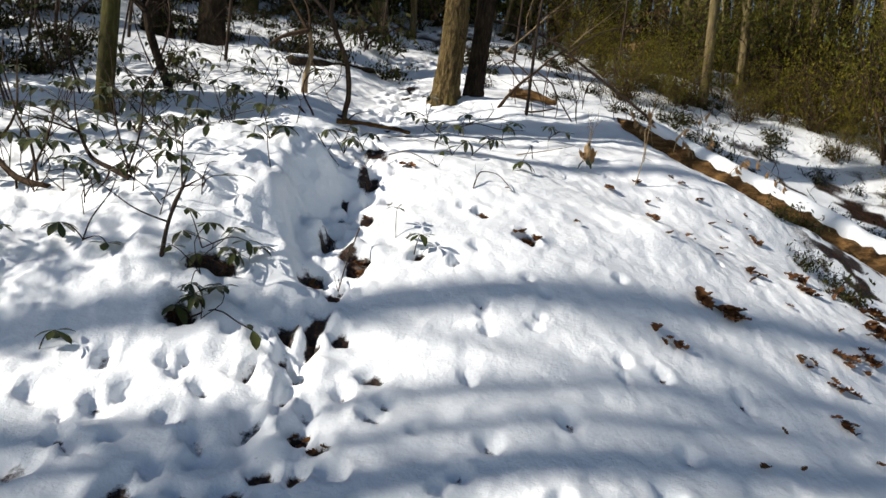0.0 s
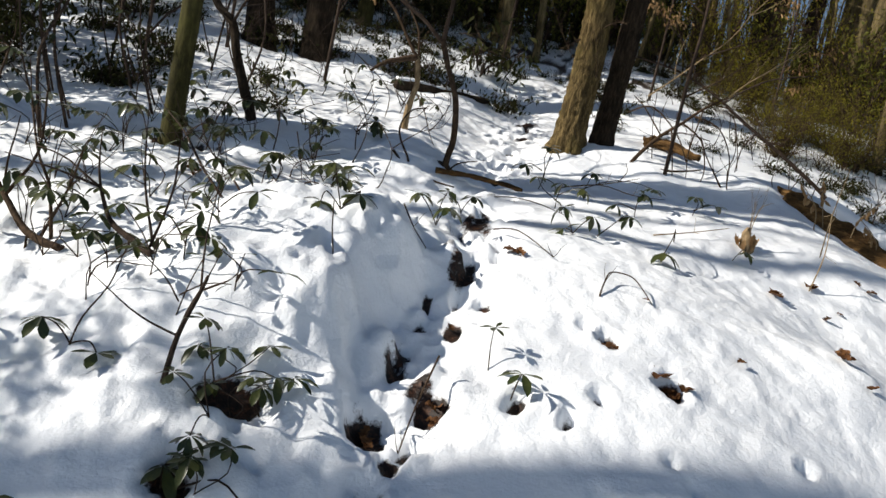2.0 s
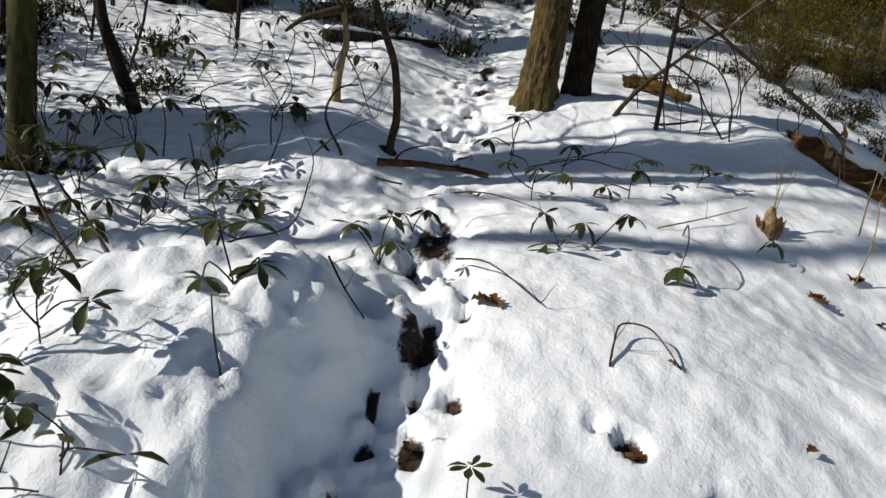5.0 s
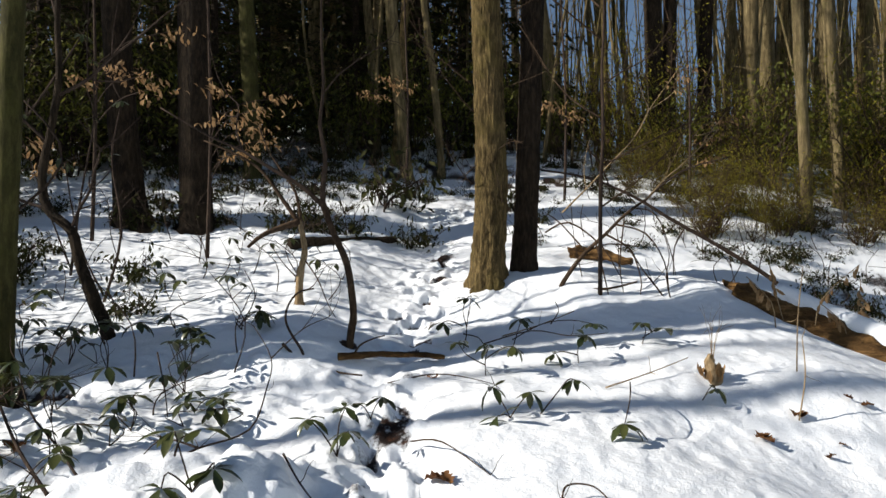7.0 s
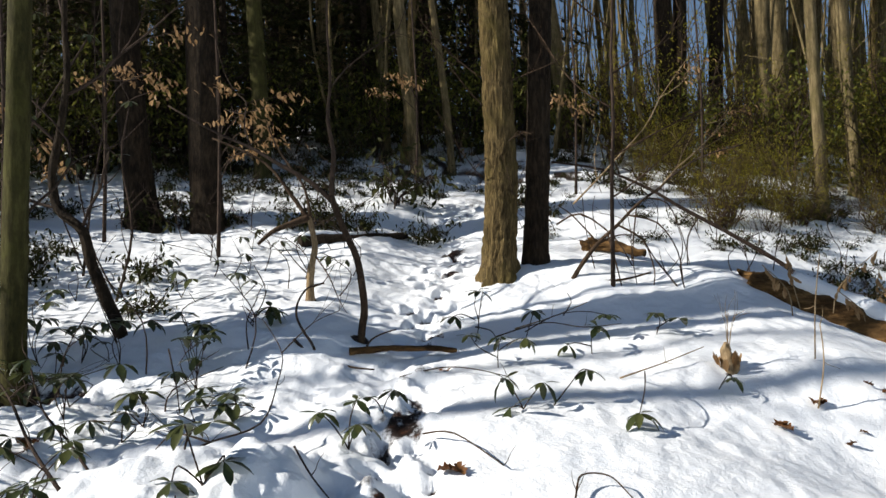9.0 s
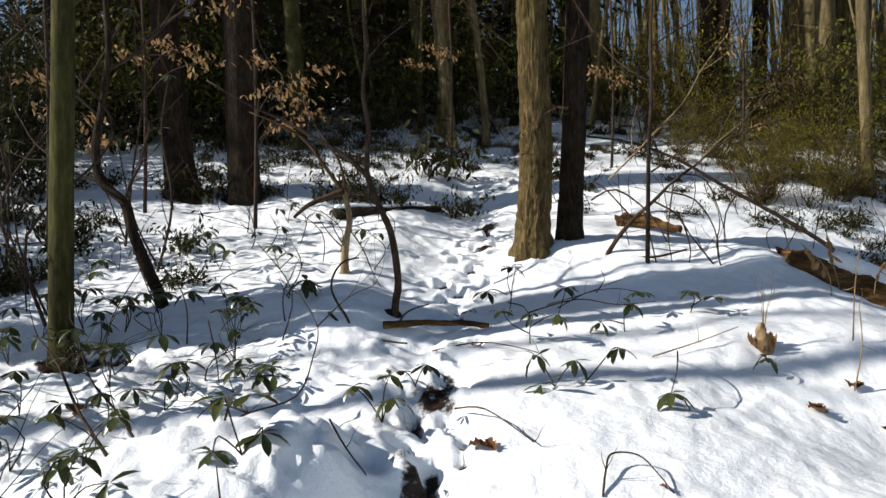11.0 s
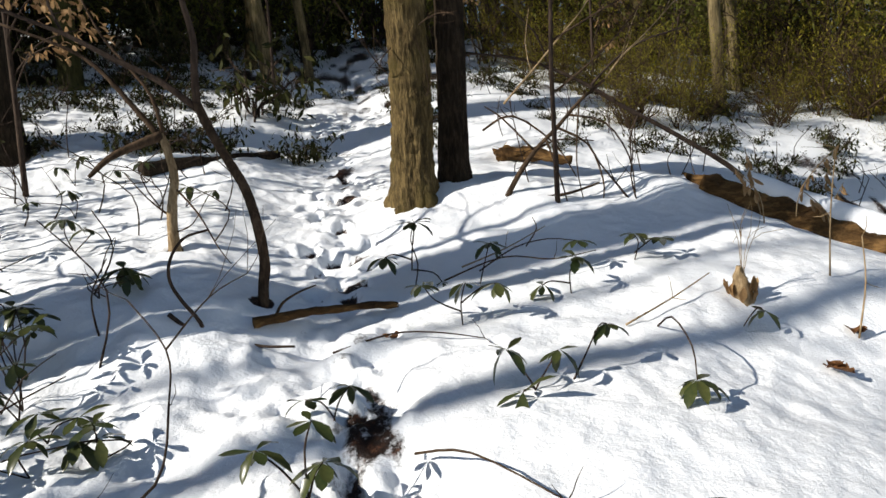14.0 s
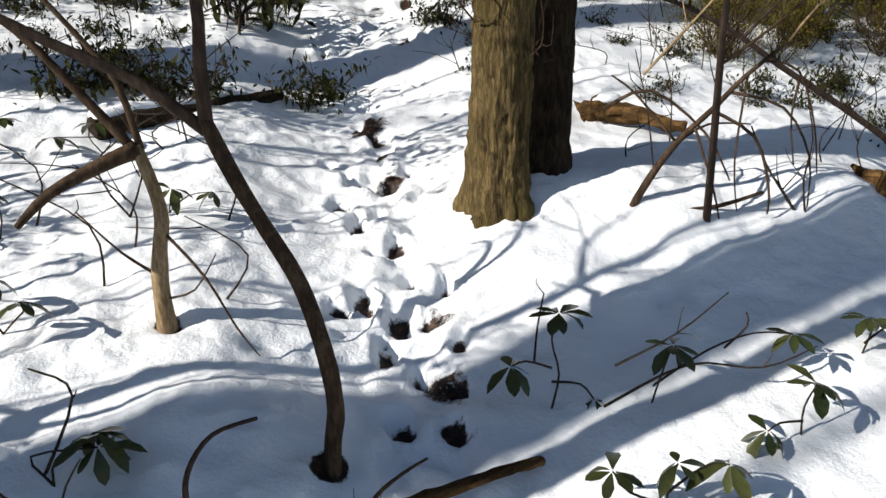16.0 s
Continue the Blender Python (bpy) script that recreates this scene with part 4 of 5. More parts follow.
# ---- fallen log with its cap of snow ----
log = thing("fallen_log", 2.3, 5.9, "rotten brown fallen log capped with snow", "log", z=1.6)
mid = [(1.53 + .2 * k, 6.42 - .1 * k, 1.868 - .103 * k) for k in range(12)]
g = Geo()
g.tube(rel(log, mid), .115, .165, 40, 9, wob=.3, seed=2, ridge=.014)
part("wood", g, ROTTEN, log)
g = Geo()
g.tube(rel(log, [(x + .04, y + .045, z + .115 + .04 * (x - 1.5) / 2.2 + .008 * math.sin(5 * x)) for x, y, z in mid[1:]]), .085, .125, 18, 5, wob=.16, seed=4)
cap = part("snow_cap", g, CAP, log, "thick cap of snow")
for k, (dx, dz) in enumerate(((-.05, .05), (-.09, .01), (-.03, .08))):
    g = Geo()
    x, y, z = mid[0]
    g.tube(rel(log, [(x + .12, y - .05, z + dz - .02), (x, y + .02, z + dz), (x + dx, y + .07, z + dz + .03)]), .035, .008, 7, 2, wob=.4, seed=k)
    part("splinter", g, ROTTEN, log)

# thin log lying across the slope, higher up
log = thing("fallen_log", -1.1, 7.75, "narrow dark log half covered by snow", "log", z=2.3)
pts = [(-1.55 + .15 * k, 7.12 + .11 * k) for k in range(6)]
za, zb = float(top(*pts[0])), float(top(*pts[-1]))
mid = [(x, y, za + (zb - za) * k / 5 + .028 + .01 * (k % 2)) for k, (x, y) in enumerate(pts)]
g = Geo()
g.tube(rel(log, mid), .05, .03, 12, 4, wob=.4)
part("wood", g, BARK_DARK_SHADED, log)
g = Geo()
g.tube(rel(log, [(x, y + .025, z + .035) for x, y, z in mid[:5]]), .045, .012, 10, 4, wob=.25, seed=3)
part("snow_cap", g, CAP, log, "strip of snow")

# weathered stump wood beside the twin trunks
ob = thing("rotten_stump", .82, 7.1, "weathered orange-brown rotten wood stump in the snow", "stump", z=float(top(.82, 7.1)))
g = Geo()
g.tube([(-.2, .13, .05), (-.14, .09, .09), (-.05, .02, .07), (.08, -.06, .035), (.2, -.12, .0)], .062, .022, 18, 6, wob=.9, seed=1)
part("wood", g, ROTTEN, ob)
g = Geo()
g.blob((-.10, .07, .135), .07, .05, .028, .3, 2)
part("snow_cap", g, CAP, ob)


rng.seed(66)
# ---- evergreen sprigs with whorls of leaves ----
def leaf_mesh(length, width, curl, fold):
    g = Geo()
    g.leaf((0, 0, 0), (0, 1, 0), (0, 0, 1), length, width, curl, fold)
    me = g.mesh("leaf", LAUREL)
    return me


LEAVES = [leaf_mesh(.088, .039, .12, .2), leaf_mesh(.096, .041, .28, .3), leaf_mesh(.072, .036, .06, .12), leaf_mesh(.10, .038, .42, .35)]


def whorl(ob, at, n, droop=.6, size=1.0, axis=(0, 0, 1)):
    """Leaves set round the end of a stem, each a part of its own."""
    base = rng.uniform(0, 6.28)
    turn = Vector((0, 0, 1)).rotation_difference(Vector(axis).normalized()).to_matrix().to_4x4()
    for k in range(n):
        a = base + 6.283 * k / n + rng.gauss(0, .2)
        tilt = .12 - droop * .5 + rng.gauss(0, .28)
        leaf = new("leaf", LEAVES[rng.randrange(4)])
        leaf.parent = ob
        leaf.matrix_basis = Matrix.Translation(at) @ turn @ Matrix.Rotation(a, 4, "Z") @ Matrix.Translation((0, .006, 0)) @ Matrix.Rotation(tilt, 4, "X") @ Matrix.Scale(size * rng.uniform(.62, 1.0), 4)


def sprig(x, y, stems, label, size=1.0, sink=.03, name="laurel_sprig", mat=None):
    """A sprig that pokes through the snow; stems: lists of points from its foot, each ending in a whorl of n leaves."""
    ob = thing(name, x, y, label, "evergreen sprig", "sprigs in the snow")
    for pts, n, droop in stems:
        g = Geo()
        g.tube([(0, 0, -sink)] + [Vector(p) for p in pts] if len(pts) < 2 or Vector(pts[0]).length < .02 else pts, .0036 * size, .002 * size, 5, 3, wob=.2)
        stem = part("stem", g, mat or TWIG_DARK, ob)
        if n:
            whorl(stem, Vector(pts[-1]), n + (2 if n > 2 else 0), droop, size)
    return ob


GLOSSY = "evergreen sprig with drooping glossy leaves poking from the snow"
# by the trail
sprig(-.56, 4.24, [([(0, 0, 0), (.02, 0, .06), (.04, -.02, .09)], 6, .9), ([(0, 0, 0), (-.05, 0, .08), (-.10, 0, .13)], 4, .5), ([(0, 0, 0), (.0, .04, .10), (.02, .06, .16)], 4, .5)], GLOSSY)
sprig(-.50, 4.60, [([(0, 0, 0), (.02, 0, .05), (.05, -.02, .09)], 5, .7), ([(0, 0, 0), (-.03, 0, .05), (-.07, 0, .06)], 3, .6)], GLOSSY, .9)
sprig(.49, 4.50, [([(.12, .5, .08), (.08, .3, .16), (.04, .1, .12), (0, 0, .05)], 7, .6)], "long bent stem ending in a whorl of dark leaves", 1.0)
sprig(.06, 4.60, [([(0, 0, 0), (-.03, 0, .06), (-.07, .02, .12)], 4, .5), ([(0, 0, 0), (.04, 0, .06), (.08, .02, .10)], 4, .9), ([(0, 0, 0), (-.02, -.03, .02), (-.05, -.06, .02)], 3, .7)], GLOSSY)
sprig(.30, 4.72, [([(-.12, -.1, 0), (-.06, -.05, .06), (0, 0, .12), (.03, .02, .12)], 3, 1.0)], "single drooping stem with few leaves", .95)
sprig(-.04, 5.16, [([(0, 0, 0), (0, 0, .08), (.02, 0, .15)], 3, .6), ([(0, 0, .08), (.08, 0, .13), (.13, -.02, .14)], 5, 1.0), ([(0, 0, .05), (-.09, 0, .10), (-.13, 0, .16)], 5, .7)], "small branching evergreen with whorled leaves")
sprig(-.16, 5.55, [([(0, 0, 0), (.02, 0, .1), (.0, 0, .2), (.02, 0, .27)], 6, .5), ([(0, 0, .12), (-.07, 0, .15), (-.11, 0, .14)], 5, 1.0), ([(0, 0, .08), (.08, 0, .06), (.11, -.02, .02)], 4, 1.1)], "taller evergreen sprig with several leaf whorls", 1.05)
sprig(.10, 5.50, [([(0, 0, 0), (.03, 0, .1), (.05, 0, .16)], 6, .8), ([(0, 0, .05), (.15, 0, .13), (.3, .02, .15), (.42, .02, .13)], 6, .9), ([(.2, 0, .13), (.24, -.03, .2), (.22, -.05, .25)], 0, 0)], "branching evergreen with long side stem and whorls")
sprig(.42, 5.33, [([(0, 0, 0), (.0, 0, .08), (.03, 0, .14)], 7, .8), ([(0, 0, .04), (-.08, -.02, .06), (-.12, -.03, .05)], 4, 1.0)], GLOSSY)
sprig(.78, 5.55, [([(0, 0, 0), (.02, 0, .07), (0, 0, .11)], 7, .7), ([(0, 0, .03), (.08, 0, .08), (.12, 0, .08)], 3, .8)], "evergreen sprig catching the sun, yellow-green leaves")
sprig(.92, 4.98, [([(.0, .0, 0), (.03, -.04, .07), (.04, -.06, .06)], 4, 1.0)], "small drooping leaf cluster on a thin stem", .8)
# bank below the mound
sprig(-.18, 3.42, [([(.01, -.05, -.04), (0, -.02, .05), (0, 0, .11)], 5, .15)], "upright seedling with a flat whorl of leaves", .75)
sprig(-.08, 3.30, [([(0, 0, 0), (.01, .0, .06), (.02, 0, .09)], 4, .6)], "low sprig with yellowing leaves over a melt hole", .9)
sprig(-.86, 3.72, [([(0, 0, 0), (-.03, 0, .1), (-.05, 0, .17)], 5, .5), ([(0, 0, 0), (.06, 0, .08), (.07, -.02, .07)], 5, .9), ([(0, 0, 0), (-.06, -.02, .06), (-.07, -.04, .02)], 4, .9), ([(-.05, 0, .10), (-.03, 0, .15), (.02, .02, .17)], 3, .5)], "evergreen seedling with broad dark leaves on the mound")
sprig(-.78, 3.45, [([(0, 0, 0), (-.02, 0, .1), (-.03, 0, .2)], 0, 0), ([(0, 0, 0), (-.03, -.06, 0), (-.02, -.1, -.03)], 3, .7)], "bare thin stem with two leaves at its foot")
sprig(-.88, 2.86, [([(0, 0, 0), (-.03, 0, .12), (.02, 0, .2)], 5, .7), ([(0, 0, .1), (.1, .02, .15), (.16, .03, .14)], 3, .8), ([(0, 0, 0), (-.08, 0, .08), (-.12, 0, .10)], 5, .9), ([(0, 0, 0), (0, -.06, .02), (.0, -.1, -.02)], 6, .9), ([(0, 0, .1), (-.06, .06, .2), (-.1, .1, .24)], 4, .6)], "dense evergreen clump in a melt hollow of the bank", .8)
sprig(-.92, 2.72, [([(0, 0, 0), (0, 0, .06)], 6, 1.0), ([(.03, 0, 0), (.14, .02, .05), (.24, -.02, .02), (.30, -.04, 0)], 2, .6)], "low evergreen clump with a runner over the snow")
sprig(-1.30, 2.52, [([(0, 0, 0), (.02, 0, .05), (.05, 0, .07)], 4, .8)], "small sprig with few dark leaves", .9)
sprig(-1.38, 2.95, [([(0, 0, 0), (.03, 0, .09), (.10, 0, .2), (.13, 0, .3)], 0, 0), ([(0, 0, 0), (-.05, 0, .05), (-.1, 0, .06)], 5, .9), ([(0, 0, 0), (.06, 0, .02), (.1, -.02, 0)], 4, .9)], "sprig with bent stem and drooping leaves")
sprig(-1.22, 3.25, [([(0, 0, 0), (0, 0, .08), (.03, 0, .12)], 5, .8), ([(0, 0, .05), (-.08, .03, .12), (-.14, .03, .13)], 4, .8)], GLOSSY)
for dx, dy in ((-.10, .05), (.08, .0), (0, -.06), (-.06, -.28), (.03, -.34)):
    sprig(-.84 + dx * .8, 2.97 + dy * .8, [([(0, 0, 0), (rng.gauss(0, .03), 0, .05), (rng.gauss(0, .05), 0, .09)], 6, .8), ([(0, 0, 0), (rng.gauss(0, .06), .03, .06), (rng.gauss(0, .08), .05, .12)], 5, .6)], "dark evergreen leaves crowded in a melt hollow", .72)
for x, y, h in ((-1.14, 3.1, .2), (-1.3, 3.2, .24), (-1.0, 3.18, .14), (-1.2, 3.42, .2), (-1.48, 3.15, .24)):
    sprig(x, y, [([(0, 0, 0), (rng.gauss(0, .04), .02, h * .5), (rng.gauss(.05, .06), rng.gauss(0, .05), h)], rng.randint(2, 4), .6), ([(0, 0, h * .3), (rng.uniform(.04, .14), -.03, h * .6), (rng.uniform(.1, .25), -.05, h * .7)], rng.randint(0, 3), .6),
                 ([(0, 0, h * .2), (rng.uniform(-.12, 0), .03, h * .5), (rng.uniform(-.2, -.05), .05, h * .85)], rng.randint(0, 4), .7)], "leggy evergreen sprig with crooked thin stems", .85)
# shrubs and sprigs among the trunks
for x, y, h in ((-1.23, 4.50, .10), (-1.09, 4.54, .10), (-1.37, 4.80, .16), (-1.46, 5.03, .16), (-1.25, 4.67, .08), (-1.30, 5.36, .10), (-1.92, 5.87, .16), (-1.58, 4.18, .14), (-1.75, 4.5, .16), (-2.02, 4.62, .14), (-2.07, 4.89, .18),
                (-1.9, 5.05, .14), (-1.62, 5.3, .12), (-1.5, 3.75, .12), (-1.75, 3.9, .18), (-1.95, 4.2, .18), (-1.45, 4.35, .12), (-2.3, 4.4, .2), (-1.7, 3.4, .16), (-1.95, 3.65, .2), (-2.2, 3.9, .22), (-1.55, 5.9, .14), (-1.7, 6.4, .14),
                (-1.2, 6.5, .1), (-2.1, 6.2, .16), (-1.85, 6.9, .16), (-1.5, 7.0, .12), (-2.5, 5.4, .22), (-2.6, 5.9, .22), (-2.45, 5.0, .22), (-2.3, 3.3, .2), (-2.0, 3.1, .16), (-1.75, 2.95, .12), (-2.6, 4.2, .25)):
    sprig(x, y, [([(0, 0, 0), (rng.gauss(0, .03), 0, h * .6), (rng.gauss(0, .06), rng.gauss(0, .04), h)], rng.randint(4, 6), rng.uniform(.6, 1.0)),
                 ([(0, 0, 0), (rng.uniform(-.1, .1), rng.uniform(-.05, .05), h * .5), (rng.uniform(-.18, .18), rng.uniform(-.1, .05), h * .7)], rng.randint(3, 5), rng.uniform(.6, 1.1))], GLOSSY, rng.uniform(.8, 1.05))

for _ in range(20):
    x, y, h = rng.uniform(-2.7, -1.3), rng.uniform(3.2, 5.1), rng.uniform(.12, .26)
    sprig(x, y, [([(0, 0, 0), (rng.gauss(0, .04), 0, h * .5), (rng.gauss(0, .08), rng.gauss(0, .05), h)], rng.randint(3, 5), rng.uniform(.5, 1.0)) for _ in range(3)], "dark evergreen sprig with several crooked stems", rng.uniform(.75, 1.0))


# ---- leaning shrub stems on the bank ----
def stems(x, y, lines, label, mat, leaves=0, name="bare_shrub"):
    ob = thing(name, x, y, label, "shrub")
    for pts, r in lines:
        zs = float(ob.matrix_basis.translation.z)
        q = [Vector((a - x, b - y, float(top(a, b)) + h - zs)) for a, b, h in pts]
        g = Geo()
        g.tube(q, r, r * .45, 6, 4, wob=.15)
        stem = part("stem", g, mat, ob)
        for _ in range(4):
            i = rng.randrange(1, len(q))
            g = Geo()
            limb(g, q[i], (q[i] - q[i - 1]).normalized() + rvec(.5), rng.uniform(.12, .35), r * .4, 0, 4)
            part("twig", g, mat, stem)
        if leaves:
            whorl(stem, q[-1], leaves, .8, .78)
            whorl(stem, q[len(q) // 2] + Vector((0, 0, .03)), max(3, leaves - 2), .8, .72)
    return ob


stems(-1.45, 3.98, [([(-1.42, 3.95, -.02), (-1.62, 4.08, .10), (-1.82, 4.25, .17), (-2.0, 4.38, .24)], .007), ([(-1.36, 4.05, -.02), (-1.52, 4.14, .10), (-1.7, 4.26, .16), (-1.85, 4.4, .26)], .0055), ([(-1.82, 4.25, .17), (-1.7, 4.2, .27), (-1.55, 4.2, .3)], .0035)],
      "dark leaning shrub stems rising out of the snow with leaves", TWIG_DARK, 5)
stems(-2.05, 3.5, [([(-1.78, 3.42, .0), (-1.95, 3.45, .03), (-2.1, 3.5, .10), (-2.25, 3.55, .22)], .017), ([(-1.85, 3.45, .02), (-1.92, 3.5, .18), (-2.0, 3.52, .32), (-2.12, 3.6, .48)], .008), ([(-1.9, 3.46, .02), (-1.84, 3.5, .18), (-1.83, 3.55, .34)], .007), ([(-2.1, 3.5, .1), (-2.02, 3.55, .3), (-2.05, 3.6, .5)], .008),
                   ([(-2.1, 3.5, .1), (-2.3, 3.6, .3), (-2.4, 3.8, .55)], .009)], "crooked shrub with brown base and upright leafy stems", TWIG, 5)
stems(-1.05, 2.95, [([(-1.05, 2.9, -.02), (-1.04, 2.93, .12), (-1.0, 2.95, .24), (-.99, 2.96, .28)], .010)], "short dark dead stem standing in the snow", TWIG_DARK, 0, "dead_twig")
stems(-1.45, 3.3, [([(-1.35, 3.28, 0), (-1.45, 3.3, .08), (-1.55, 3.33, .17), (-1.62, 3.36, .26)], .014), ([(-1.38, 3.3, .02), (-1.33, 3.32, .2), (-1.34, 3.34, .38)], .006), ([(-1.36, 3.3, .02), (-1.45, 3.35, .25), (-1.5, 3.4, .45)], .006)], "broken stub with thin upright shoots", TWIG_DARK, 4)
stems(-.98, 4.2, [([(-1.0, 3.95, .0), (-.98, 4.05, .06), (-.86, 4.2, .14), (-.87, 4.42, .2), (-.90, 4.58, .25), (-1.02, 4.72, .33)], .0042), ([(-.90, 4.58, .25), (-.8, 4.68, .33), (-.7, 4.74, .38)], .0032), ([(-.98, 4.05, .06), (-1.12, 4.1, .1), (-1.2, 4.12, .06)], .004)],
      "thin crooked forked stem over the mound", TWIG_DARK)
for x, y, h in ((-2.5, 5.1, 1.3), (-2.75, 4.7, 1.5), (-2.9, 5.5, 1.6), (-2.6, 4.3, 1.2), (-3.1, 5.0, 1.7), (-2.35, 5.9, 1.2), (-3.3, 5.8, 1.8), (-2.8, 6.3, 1.4), (-3.4, 4.6, 1.8), (-2.95, 4.1, 1.4)):
    stems(x, y, [([(x, y, -.03), (x + rng.gauss(0, .1), y, h * .35), (x + rng.gauss(0, .2), y + .1, h * .7), (x + rng.gauss(.0, .35), y + .1, h)], .010), ([(x, y, .05), (x - .15, y, h * .3), (x - .3 + rng.gauss(0, .1), y, h * .7)], .007)],
          "dark leggy evergreen shrub with upright stems", TWIG_DARK, 5)

# thin twigs on the open snow
for x, y, line, m in ((.28, 3.98, [(-.10, -.10, .0), (-.085, -.03, .02), (-.06, .03, .035), (.02, .03, .045), (.07, -.02, .03), (.11, -.06, .0)], TWIG), (-.60, 3.90, [(-.06, .03, .01), (0, 0, .03), (.07, -.03, .0)], TWIG_DARK), (-.14, 4.20, [(-.17, .16, .06), (-.05, .06, .05), (.12, -.1, .01)], TWIG),
                      (.0, 5.02, [(-.5, .05, .0), (-.3, .05, .02), (-.15, 0, .02), (.0, -.04, .0)], TWIG_DARK), (.72, 5.1, [(-.22, -.1, .0), (0, 0, .03), (.2, .1, .06)], TWIG_PALE), (-.33, 3.12, [(.0, .16, .10), (-.03, .05, .06), (-.04, -.08, .01)], TWIG),
                      (.30, 5.42, [(-.35, .05, .03), (-.1, .08, .1), (.1, .05, .08), (.3, .1, .07)], TWIG), (.25, 5.62, [(-.2, 0, .02), (0, .03, .07), (.2, .1, .12)], TWIG_PALE), (-1.35, 4.62, [(-.14, .2, .16), (-.05, .08, .08), (.0, 0, .0)], TWIG_DARK), (-.15, 5.72, [(0, 0, 0), (.01, 0, .1), (.03, 0, .2)], TWIG_DARK),
                      (1.42, 5.2, [(0, 0, 0), (.01, 0, .25), (.04, 0, .5)], TWIG_PALE), (1.3, 4.9, [(.0, 0, 0), (.03, 0, .2), (.02, 0, .36)], TWIG_PALE)):
    ob = thing("twig", x, y, "thin bare twig on the snow", "twig", "twigs on the snow")
    g = Geo()
    q = [Vector((a, b, float(top(x + a, y + b)) + h - ob.matrix_basis.translation.z + .006)) for a, b, h in line]
    g.tube(q, .004, .002, 5, 4, wob=.2)
    for _ in range(2):
        i = rng.randrange(1, len(q))
        limb(g, q[i], rvec() + Vector((0, 0, .4)), .08, .002, 0, 3)
    part("wood", g, m, ob)


# ---- dead leaves and litter ----
def dead_leaves(x, y, r, n, label, size=.07, name="dead_leaf", category="leaf"):
    ob = thing(name, x, y, label, category, "dead leaves on the snow")
    z0 = ob.matrix_basis.translation.z
    for _ in range(n):
        a, b = rng.gauss(0, r * .45), rng.gauss(0, r * .34)
        g = Geo()
        ang = rng.uniform(0, 6.28)
        s = size * rng.uniform(.7, 1.3)
        g.oak(s * .95, s * rng.uniform(.55, .75), rng)
        p = part("blade", g, DEAD, ob)
        p.matrix_basis = Matrix.Translation((a, b, float(top(x + a, y + b)) - z0 + .012 + .01 * rng.random())) @ Matrix.Rotation(ang, 4, "Z") @ Matrix.Rotation(rng.gauss(0, .4), 4, "X")
    return ob


for x, y, r, n, s in ((.46, 3.50, .06, 5, .07), (1.37, 3.46, .13, 16, .08), (1.05, 3.08, .06, 6, .06), (1.18, 4.05, .05, 4, .06), (1.10, 4.74, .04, 2, .075), (1.74, 4.9, .03, 2, .06), (2.11, 4.25, .07, 6, .07), (1.77, 4.0, .06, 5, .06),
                      (2.11, 4.07, .06, 5, .07), (1.30, 4.30, .03, 2, .05), (2.04, 3.46, .08, 6, .07), (2.2, 3.54, .08, 8, .07), (1.71, 3.31, .05, 3, .06), (1.87, 3.22, .06, 5, .06), (2.45, 3.88, .14, 16, .08), (2.09, 4.73, .05, 4, .06),
                      (2.72, 4.6, .12, 14, .08), (2.61, 4.15, .12, 12, .08), (1.8, 2.99, .07, 5, .06), (-.36, 2.34, .04, 3, .06), (.24, 3.60, .04, 3, .06), (.72, 3.77, .02, 1, .05), (.38, 3.92, .02, 1, .04), (-.19, 4.08, .03, 2, .06), (-.30, 5.17, .03, 3, .06),
                      (-1.75, 4.25, .03, 2, .06), (1.36, 4.72, .02, 1, .05), (-.31, 3.22, .04, 4, .05), (-.48, 3.08, .05, 4, .05), (-.34, 3.60, .03, 3, .04), (-.28, 2.29, .03, 2, .05)):
    dead_leaves(x, y, r, n, "brown curled dead oak leaves lying on the snow", s)
for _ in range(46):
    x, y = rng.uniform(1.2, 2.8), rng.uniform(2.3, 5.2)
    dead_leaves(x, y, .02, 1, "single brown leaf melted into the snow", rng.uniform(.03, .06))

# dry tuft with upright stalks
ob = thing("dry_plant", 1.01, 5.13, "dry tan plant tuft with thin upright stalks", "dry plant")
g = Geo()
g.tube([(0, 0, -.03), (0, 0, .04), (-.01, 0, .075), (-.01, 0, .12)], .045, .008, 14, 5, wob=.8, seed=3)
part("tuft", g, TWIG_PALE, ob)
for _ in range(14):
    g = Geo()
    a = rng.uniform(0, 6.28)
    g.leaf((math.cos(a) * .035, math.sin(a) * .035, rng.uniform(-.02, .03)), (math.cos(a) * rng.uniform(.2, .6), math.sin(a) * rng.uniform(.2, .6), rng.uniform(.5, 1)), (math.cos(a), math.sin(a), .3), rng.uniform(.05, .075), .03, rng.uniform(-.2, .4), .6)
    part("dry_leaf", g, BEECH, ob)
for _ in range(6):
    g = Geo()
    dx, dy = rng.gauss(0, .1), rng.gauss(0, .06)
    g.tube([(0, 0, .05), (dx * .3, dy * .3, .22), (dx, dy, rng.uniform(.2, .36))], .0016, .0009, 4, 3)
    limb(g, (dx * .3, dy * .3, .22), (dx * 3, dy, .4), .14, .0014, 0, 3)
    part("stalk", g, TWIG_PALE, ob)
dead_leaves(1.32, 4.93, .02, 2, "small tan seed head on the snow", .06)

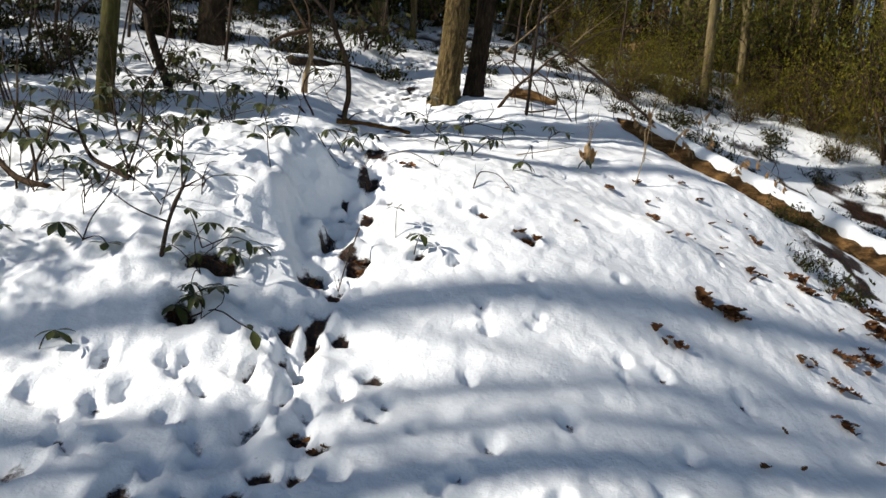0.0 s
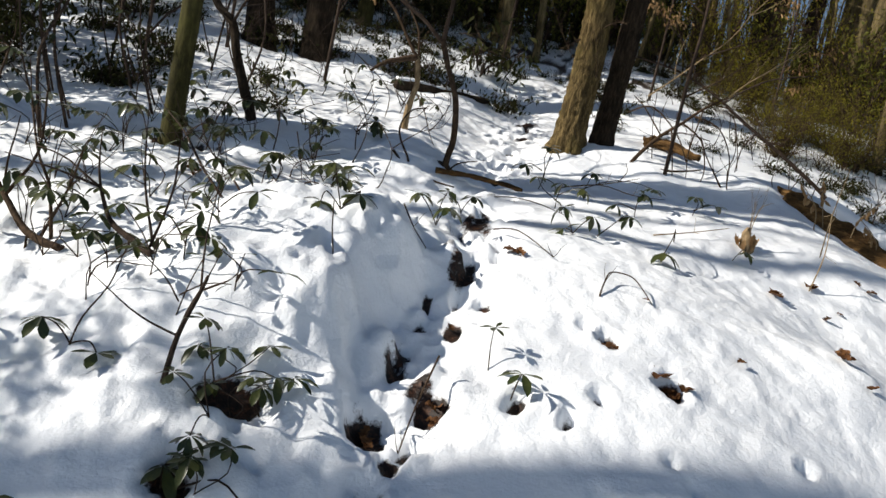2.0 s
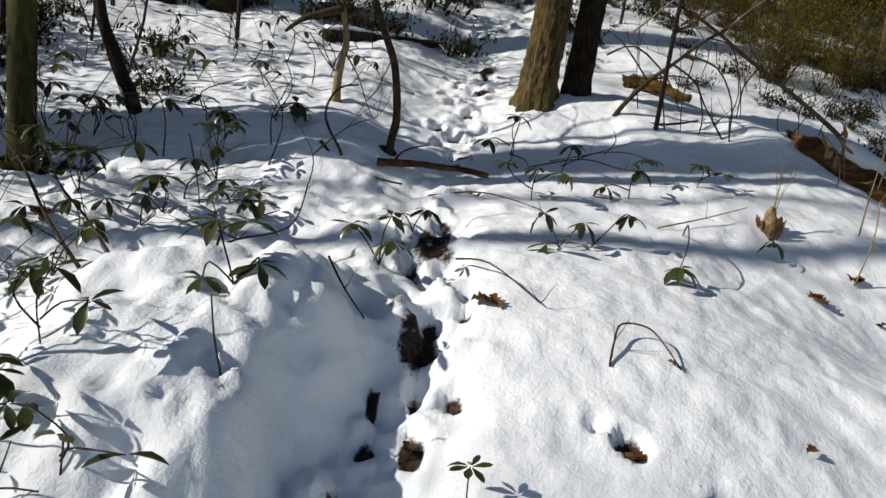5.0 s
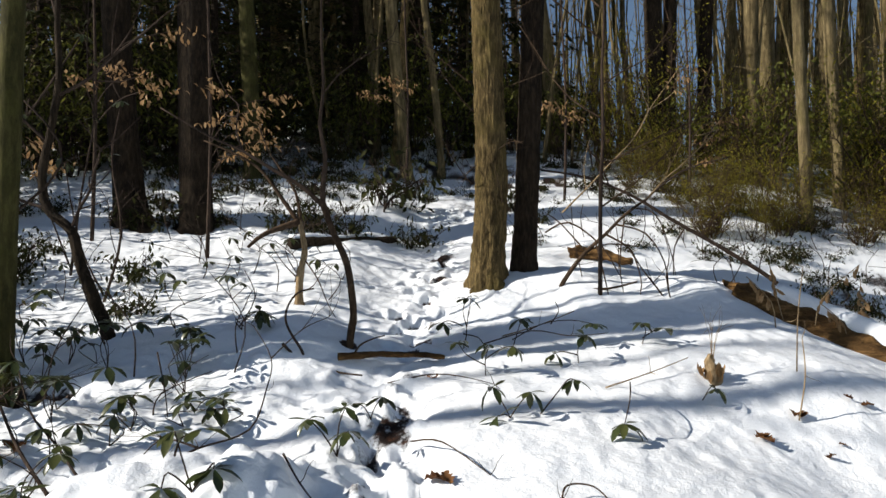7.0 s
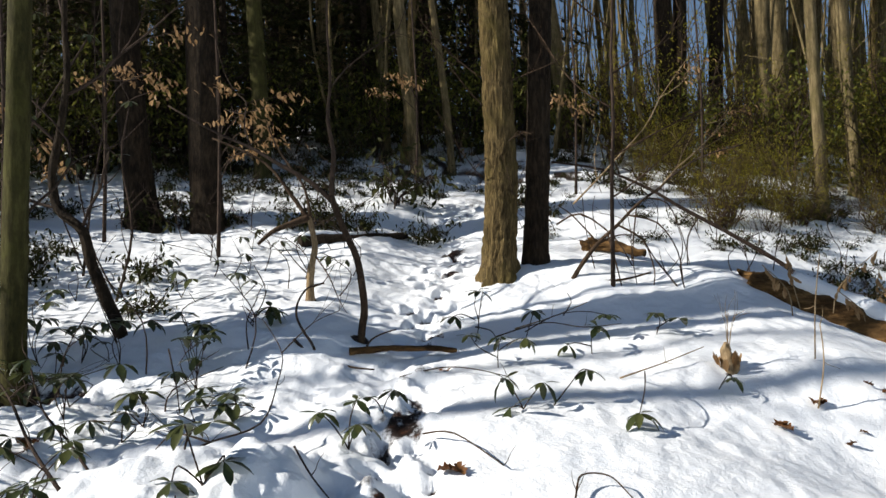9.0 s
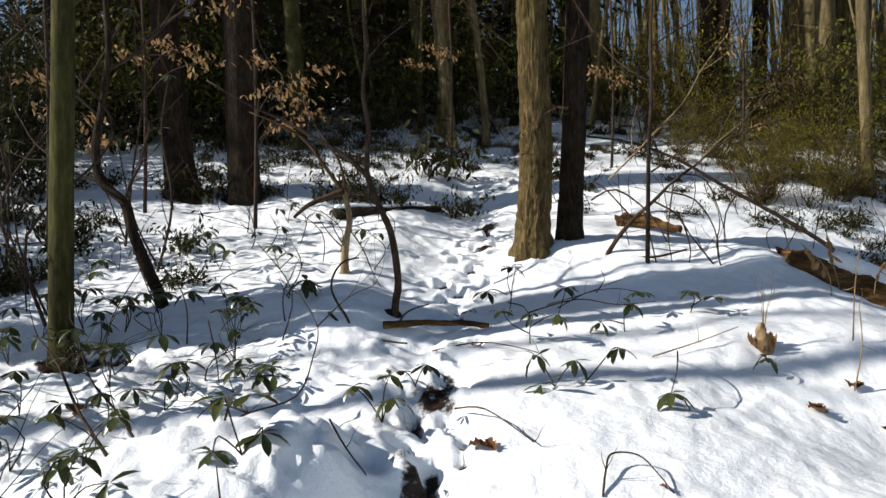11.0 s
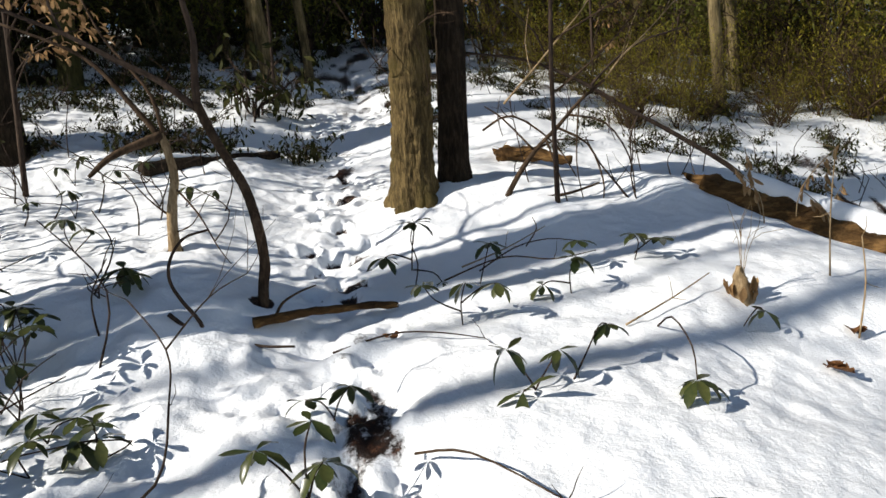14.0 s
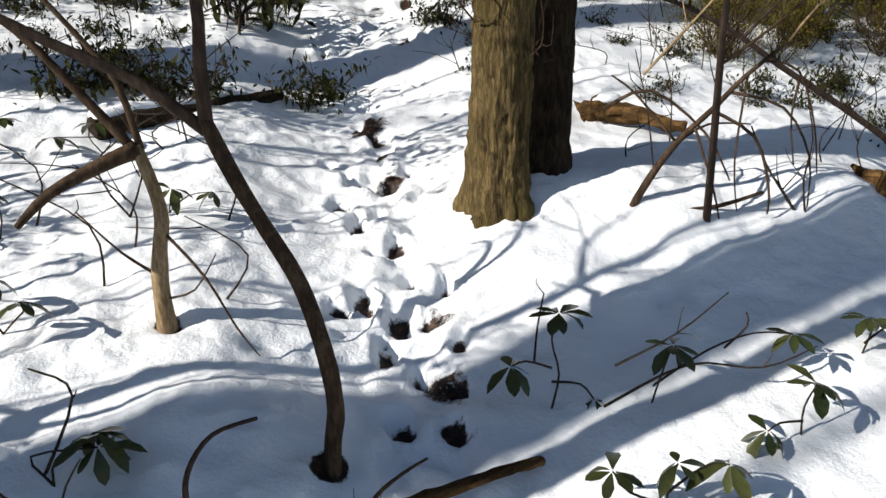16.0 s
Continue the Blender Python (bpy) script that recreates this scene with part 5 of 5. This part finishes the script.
# withered stalks with hanging leaves beside the log
for x, y in ((1.75, 6.15), (1.9, 6.1), (2.05, 6.05), (2.2, 6.2), (1.6, 5.9), (2.4, 5.95), (2.55, 6.1), (2.3, 6.4), (2.7, 5.8)):
    ob = thing("withered_stalk", x, y, "withered tan stalk with hanging dry leaves", "dry plant", "withered stalks by the log")
    g, l = Geo(), Geo()
    h = rng.uniform(.25, .5)
    q = [Vector((0, 0, -.02)), Vector((rng.gauss(0, .03), 0, h * .5)), Vector((rng.gauss(0, .1), 0, h))]
    g.tube(q, .004, .002, 4, 3)
    part("stalk", g, TWIG_PALE, ob)
    for _ in range(9):
        p = q[1].lerp(q[2], rng.random())
        l.leaf(p, (rng.gauss(0, .4), rng.gauss(0, .4), -1), (0, 1, 0), rng.uniform(.04, .075), .02, .3, .5)
    part("leaves", l, BEECH, ob)

# beech saplings that keep their dry leaves
for x, y, z0, tips in ((-2.05, 6.75, 0, ((-1.55, 6.7, 3.0), (-1.6, 6.6, 3.2), (-1.5, 6.8, 3.32), (-1.95, 6.6, 3.4), (-1.72, 6.65, 2.92), (-1.6, 6.7, 3.1), (-1.85, 6.6, 3.15))), (-3.0, 6.9, 0, ((-2.5, 6.8, 3.55), (-2.75, 6.8, 3.6), (-3.0, 6.7, 3.5), (-2.35, 6.7, 3.4), (-2.2, 6.8, 3.85))),
                       (-3.3, 6.2, 0, ((-2.9, 6.1, 2.9), (-3.1, 6.1, 3.0), (-2.75, 6.0, 2.75), (-3.35, 6.1, 3.2))), (.75, 9.0, 0, ((.7, 9, 3.7), (.5, 9, 3.75), (.85, 8.9, 3.6))), (2.1, 9.4, 0, ((2.3, 9.2, 3.4), (2.35, 9.2, 3.2), (2.0, 9.1, 4.1), (1.9, 9.0, 3.95), (2.5, 9.3, 3.6))), (-.9, 9.3, 0, ((-1.1, 9.2, 4.1), (-.9, 9.1, 4.0), (-1.3, 9.2, 3.95)))):
    ob = thing("beech_sapling", x, y, "slim beech sapling keeping tan dry leaves", "sapling", "beech saplings")
    o = ob.matrix_basis.translation
    g = Geo()
    g.tube([(0, 0, -.05), (.03, 0, 1.0), (0, .02, 2.2), (.05, 0, 3.4)], .016, .005, 7, 4)
    part("trunk", g, TWIG_DARK, ob)
    for tip in tips:
        e = Vector(tip) - o
        s = Vector((e.x * .35, e.y * .35, e.z - .06))
        g, l = Geo(), Geo()
        g.tube([(.02, 0, e.z - .22), s, s.lerp(e, .5) + Vector((0, 0, .02)), e], .005, .002, 4, 3)
        for k in range(30):
            p = s.lerp(e, rng.uniform(.3, 1.15)) + Vector((rng.gauss(0, .06), rng.gauss(0, .09), rng.gauss(0, .014)))
            l.leaf(p, (rng.gauss(.3, .6), rng.gauss(0, .5), rng.uniform(-.8, -.1)), Vector((0, 0, 1)) + rvec(.4), rng.uniform(.035, .06), .024, .3, .4)
        part("twig", g, TWIG_DARK, ob)
        part("dry_leaves", l, BEECH, ob)

# bare shoots that stand out of the snow all over the slope
for k in range(190):
    x, y = rng.uniform(-2.8, 3.4), rng.uniform(4.6, 10.2)
    if -.95 < x < .1 or (x > -.2 and y < 6.4) or (.0 < x < .5 and y < 7):
        continue
    ob = thing("bare_shoot", x, y, "thin leafless shoot standing out of the snow", "twig", "bare shoots")
    h = rng.uniform(.12, .5)
    q = [Vector((0, 0, -.03)), Vector((rng.gauss(0, .05), rng.gauss(0, .03), h * .5)), Vector((rng.gauss(0, .14), rng.gauss(0, .08), h))]
    g = Geo()
    g.tube(q, .0042, .0018, 5, 4, wob=.2)
    stem = part("stem", g, rng.choice((TWIG, TWIG_DARK, TWIG_DARK)), ob)
    for _ in range(rng.randint(1, 4)):
        p = q[0].lerp(q[1], .5 + rng.random() * .5) if rng.random() < .4 else q[1].lerp(q[2], rng.random())
        e = p + Vector((rng.gauss(0, .11), rng.gauss(0, .06), rng.uniform(.0, .16)))
        g = Geo()
        g.tube([p, p.lerp(e, .5) + rvec(.012), e], .0024, .0012, 4, 2)
        part("twig", g, TWIG_DARK, stem)
